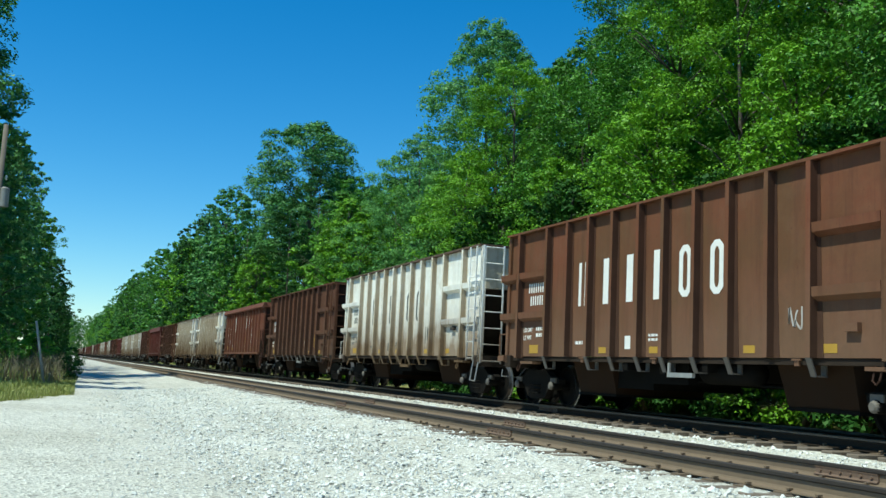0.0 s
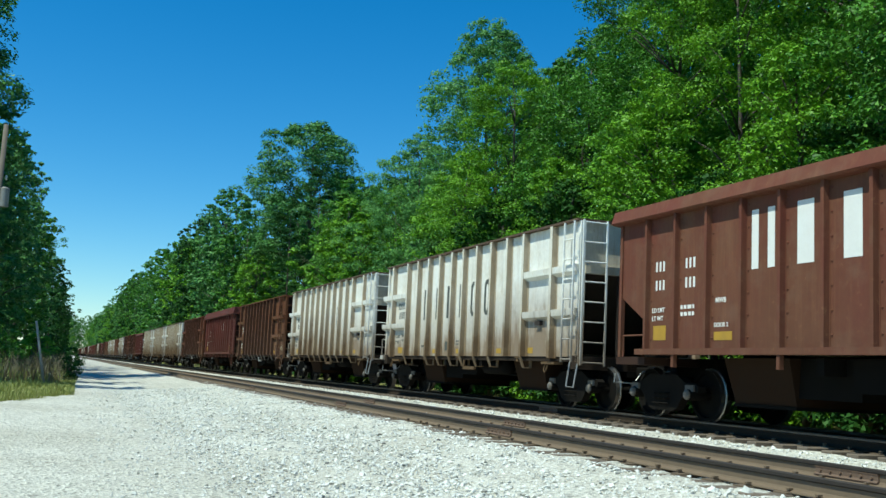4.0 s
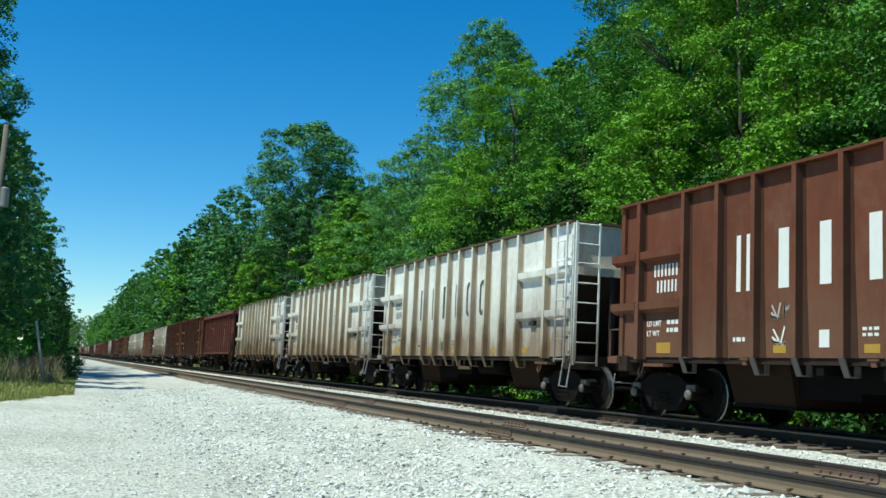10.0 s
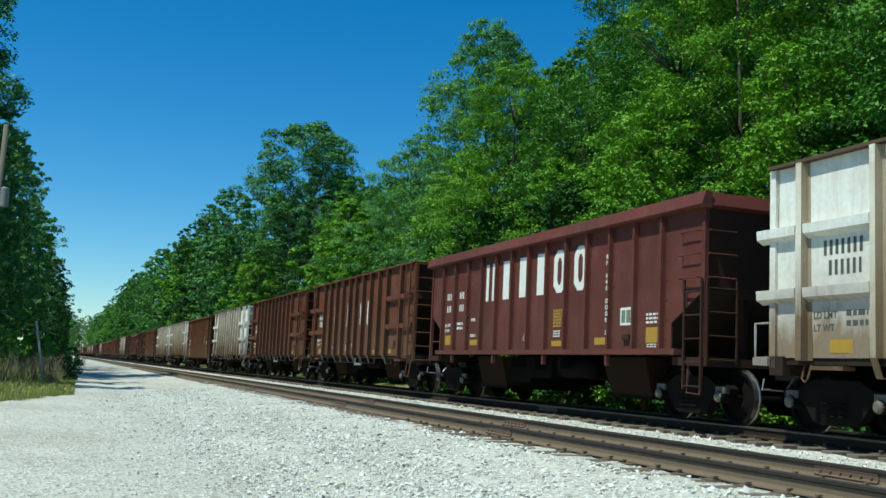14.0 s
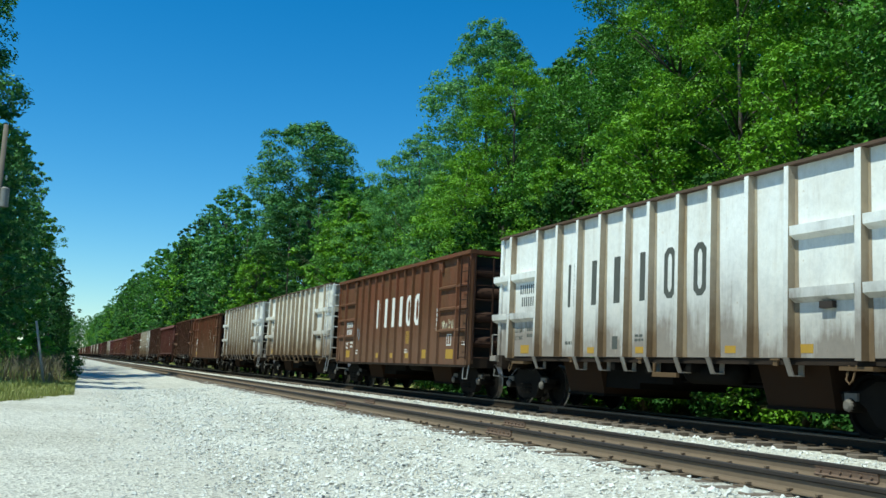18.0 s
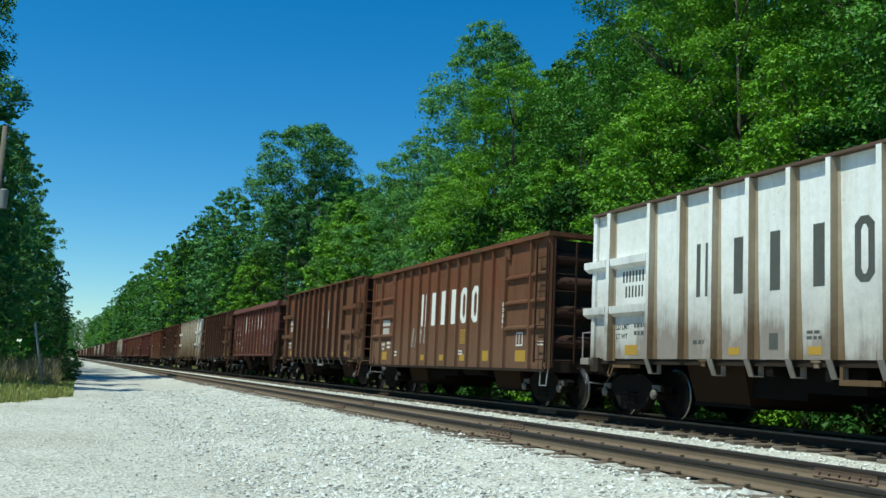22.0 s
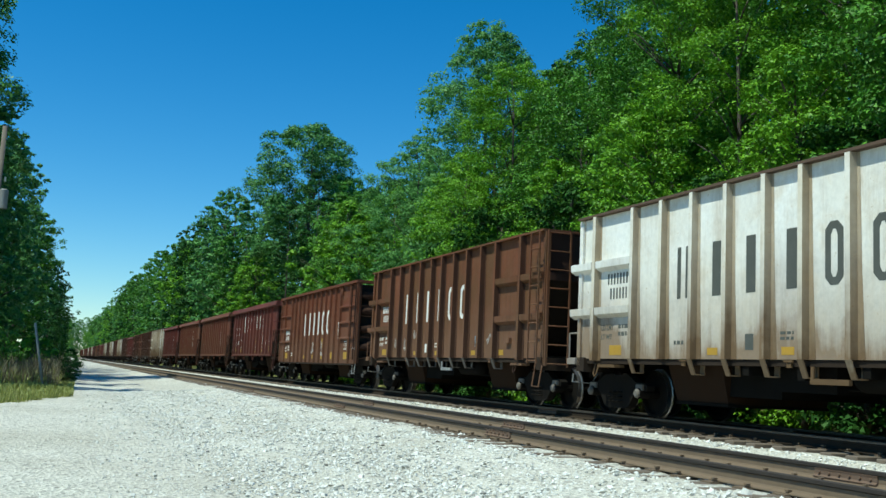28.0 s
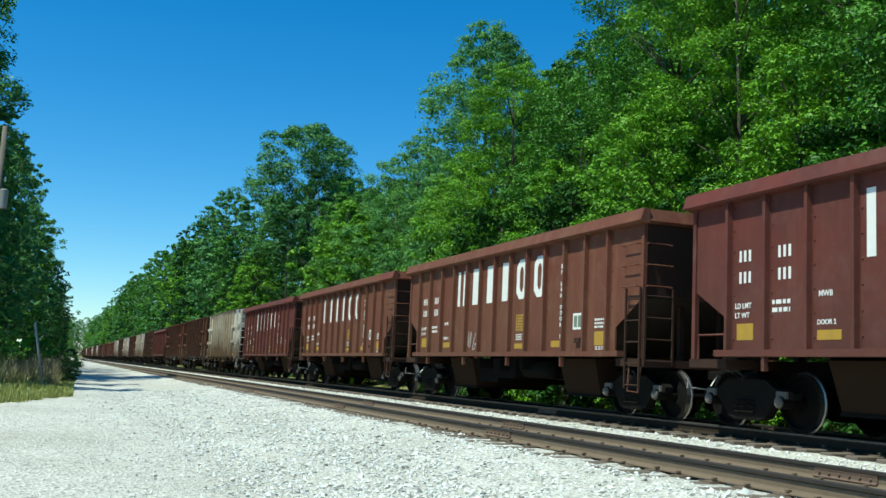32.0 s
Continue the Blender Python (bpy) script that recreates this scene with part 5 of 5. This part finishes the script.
def tall_weeds(rnd, n):
    y = 43.0 + 26 * rnd.uniform(0, 1, n)
    x = verge_at(y) - 0.4 - np.abs(rnd.normal(0, 1.6, n))
    return x, y


def bank_grass(rnd, n):
    return rnd.uniform(14.0, 16.6, n), rnd.uniform(5, 60, n)


blades("grass", 26000, verge_grass, 0.22, GRASS, "short green grass along the edge of the lot", "grass", 5)
blades("dry_weeds", 5500, tall_weeds, 1.15, STRAW, "tall dry straw-coloured weeds below the trees", "weeds", 6)
blades("weeds", 4500, tall_weeds, 0.75, GRASS, "green weeds among dry stalks", "weeds", 7)
blades("grass", 14000, bank_grass, 0.5, GRASS, "long green grass on the bank behind the train", "grass", 8)
for x, y, s in ((0.45, 49.0, 0.26), (0.4, 52.5, 0.30), (0.6, 57.0, 0.36), (-2.6, 54.0, 0.6), (-4.2, 56.0, 0.9), (-1.2, 62.0, 0.7)):
    plant(SHADY_BUSH if x > 0 else BUSHES[int(y / 2) % 3], x, y, y * 37, s, LABELS["bush"], "bushes beside the lot")

# ---------------------------------------------------------------- poles
OLD_POST = simple("bleached_post_wood", (0.42, 0.38, 0.32), (0.26, 0.23, 0.19), 5.0, 0.9, 0.0, 0.4)
post = tagged(new("leaning_post"), "thin weathered grey post leaning in the weeds", "post")
post.matrix_basis = pose(-0.50, 42.0, float(height_at(-0.50, 42.0)), 0, -11.5, 0)
part("shaft", Geo().tube([(0, 0, -0.2), (0, 0, 1.2), (0.01, 0, 2.46)], 0.050, 8, 0.044), OLD_POST, post, smooth=True)
pole = tagged(new("utility_pole"), "weathered wooden utility pole with a small transformer", "utility pole")
pole.matrix_basis = pose(-3.35, 50.0, float(height_at(-3.35, 50.0)), 0, 0, 0)
part("shaft", Geo().tube([(0, 0, -0.2), (0.03, 0, 6.0), (0.08, 0, 11.6)], 0.16, 10, 0.11), POLE_WOOD, pole, smooth=True)
part("transformer", Geo().turned([(0, -0.45), (0.2, -0.45), (0.21, 0.4), (0.12, 0.46), (0, 0.46)], 2, (0.30, 0.0, 8.2), 14), GREY_STEEL, pole)
part("insulator", Geo().turned([(0, 0), (0.05, 0.02), (0.05, 0.2), (0, 0.24)], 2, (0.3, 0, 9.0), 8), WHITE_MARK, pole)

# ---------------------------------------------------------------- the train
W = [ribbed_gondola(m, BLACK_MARK, l, 100 + i) for i, (m, l) in enumerate(zip(WHITES, (
    "white steel ballast car with rust-streaked side stakes", "clean white steel ballast car with side stakes", "grimy white ballast car browned by rust and dirt")))]
B = [ribbed_gondola(m, WHITE_MARK, l, 200 + i) for i, (m, l) in enumerate(zip(BROWNS, (
    "faded brown steel ballast car with side stakes", "red-brown steel ballast car with side stakes", "dark brown steel ballast car with side stakes")))]
M = [slope_hopper(m, l, 300 + i) for i, (m, l) in enumerate(zip(MAROONS, (
    "maroon steel hopper car with open end platforms", "rust-blotched maroon hopper car with open end platforms", "dusty faded maroon hopper car with open end platforms")))]
S = [flat_rib_gondola(m, l, 400 + i) for i, (m, l) in enumerate(zip((BROWNS[0], BROWNS[1]), (
    "brown gondola car with low sides and bulged ends", "red-brown gondola car with low sides and bulged ends")))]
E = [slope_hopper(MAROONS[0], "maroon hopper car with straight ends and a solar panel", 500, True)]
part("solar_panel", Geo().plate((-1.2, 6.0, 4.05), (-1.2, 5.1, 4.05), (-0.4, 5.1, 4.45), (-0.4, 6.0, 4.45), (-0.4, 0, 0.9), 0.04), SOLAR, E[0], "dark solar panel")
part("panel_frame", Geo().tube([(-1.2, 5.95, 3.9), (-0.4, 5.95, 4.42)], 0.03, 5).tube([(-1.2, 5.15, 3.9), (-0.4, 5.15, 4.42)], 0.03, 5).tube([(-0.4, 5.5, 3.7), (-0.4, 5.5, 4.42)], 0.03, 5), WHITE_MARK, E[0])

KINDS = {"W": W, "B": B, "M": M, "S": S, "E": E}
ORDER = ("B0 W0 B2 M1 W0 W0 B0 E0 B1 W0 W0 W0 M0 B1 B1 W1 S0 W0 W1 S0 B0 M2 B2 W0 B0 S1 M0 M1 M1 M0 "
         "W2 B2 B1 M0 B2 W2 B1 W0 B2 W2 M0 M1 B1 S0 B2 M0 W2 B0 M1 W0 B1 M0 S1 B2 W2 B0 M0 M1 B2 B1").split()
PITCH, FIRST = 14.94, 15.57
# how far each car stands off the even pitch: slack in the couplings
SLACK = [0.0, 0.03, -0.01, -0.08, -0.05, -0.14, -0.21, -0.03, -0.27, 0.06, 0.04, 0.02, 0.08, 0.10, 0.0, -0.04, 0.15, -0.06, 0.0, 0.24,
         0.01, 0.08, 0.11, 0.01, -0.03, 0.13, -0.12, -0.12, -0.12, -0.12, 0.0]
FUSSY = ("stencil", "reflector", "grab_iron", "brake_rod", "placard", "air_hose", "uncoupling_lever", "riveting", "reporting_mark", "stirrup_step", "gusset",
         "cross_bearer", "chute_door", "spring", "end_brace", "sill_bracket", "crossover_step", "handrail", "bearing_cap", "tack_box", "sill_step", "jacking_pad", "rope_loop", "sill_latch", "stake_bracket")
train, taken = [], set()
for i, code in enumerate(ORDER):
    kind = KINDS[code[0]][int(code[1])]
    if kind in taken:
        car = copy_thing(kind, pose(MAIN_X, 0, 0))
    else:
        taken.add(kind)
        car = kind
    if i > 33:  # these never come near: leave out what is too small to see
        for ob in list(car.children_recursive):
            far_side = ob.name.startswith(("side_stake", "end_panel_bar")) and len(ob.data.vertices) and ob.data.vertices[0].co.x > 0
            if far_side or ob.name.startswith(FUSSY):
                bpy.data.objects.remove(ob)
    train.append((car, FIRST + PITCH * i + SLACK[min(i, len(SLACK) - 1)]))

# (car, paint, y, z, width, height): sprayed scrawls, car by car
SCRAWLS = ((1, SPRAY, -3.56, 1.50, 0.36, 0.45), (2, BLACK_MARK, -2.55, 1.45, 0.30, 0.65), (3, SPRAY, -1.56, 1.38, 0.37, 0.47), (3, YELLOW_MARK, -3.44, 1.32, 0.39, 0.68),
           (7, WHITE_MARK, -1.53, 1.32, 0.40, 0.63), (7, YELLOW_MARK, -2.49, 1.66, 0.42, 0.32), (7, CREAM, -6.09, 1.34, 0.76, 0.26), (7, YELLOW_MARK, -4.75, 1.60, 0.35, 0.25),
           (9, SPRAY, 2.06, 1.67, 0.43, 0.28), (9, WHITE_MARK, 2.06, 1.29, 0.38, 0.30), (15, WHITE_MARK, 3.03, 1.24, 0.40, 0.84), (15, WHITE_MARK, 2.11, 1.22, 0.40, 0.82),
           (15, WHITE_MARK, 1.15, 1.51, 0.45, 0.62), (15, WHITE_MARK, 0.23, 1.61, 0.36, 0.80), (15, SPRAY, -1.60, 1.27, 0.52, 0.70), (17, CREAM, -4.93, 1.78, 0.95, 0.34),
           (17, BLUE_PAINT, 4.01, 1.60, 0.46, 0.50), (20, SPRAY, 2.39, 1.30, 0.50, 0.80), (20, SPRAY, 1.62, 1.50, 0.50, 0.58), (25, SPRAY, 3.97, 1.35, 0.28, 0.42),
           (25, SPRAY, 3.04, 1.30, 0.28, 0.42), (25, SPRAY, 2.14, 1.64, 0.42, 0.30), (25, BLUE_PAINT, -2.65, 1.37, 0.32, 0.41), (25, SPRAY, -3.58, 1.42, 0.42, 0.32),
           (26, WHITE_MARK, 0.10, 1.28, 0.50, 0.44), (26, WHITE_MARK, -1.49, 1.02, 0.52, 0.85), (28, SPRAY, 1.6, 1.3, 0.7, 0.5), (13, SPRAY, 0.3, 1.4, 0.3, 0.3))
for i, mat, y, z, w, h in SCRAWLS:
    face = -1.452 if ORDER[i - 1][0] in "WB" else (-1.482 if ORDER[i - 1][0] in "ME" else -1.503)
    car = train[i - 1][0]
    if i == 15 and y > 0:
        ring = [(y + 0.52 * w * math.cos(0.5236 * k), z + h * 0.5 + h * 0.5 * math.sin(0.5236 * k)) for k in range(12)]
        part("graffiti_fill", Geo().extrude(ring, 0, face - 0.001, face + 0.001), DARK_TEAL, car, "dark teal sprayed patch")
    scrawl(car, mat, y, z, w, h, face - 0.002, i * 7 + int(y * 10), thick=0.032)

# ---------------------------------------------------------------- movement


def gone(t):
    """How far the train has come by t seconds."""
    u = t / 32.0
    return 402.123 * u - 15.418 * u ** 2 + 10.508 * u ** 3 + 10.570 * u ** 4 - 11.705 * u ** 5


def motions():
    times = [k * 0.5 for k in range(65)]
    for car, y in train:
        walk(car, [(t, pose(MAIN_X, y - gone(t), 0)) for t in times])
    shared = {}
    for car, y in train:
        for ob in car.children_recursive:
            if ob.name.startswith("wheelset"):
                key = round(ob.location.y, 2)
                if key not in shared:
                    walk(ob, [(k / 30.0, pose(0, key, 0.457) @ Matrix.Rotation(gone(k / 30.0) / 0.457, 4, "X")) for k in range(961)])
                    shared[key] = ob.animation_data
                else:
                    ob.rotation_mode = "QUATERNION"
                    keys = ob.animation_data_create()
                    keys.action = shared[key].action
                    keys.action_slot = shared[key].action_slot


motions()
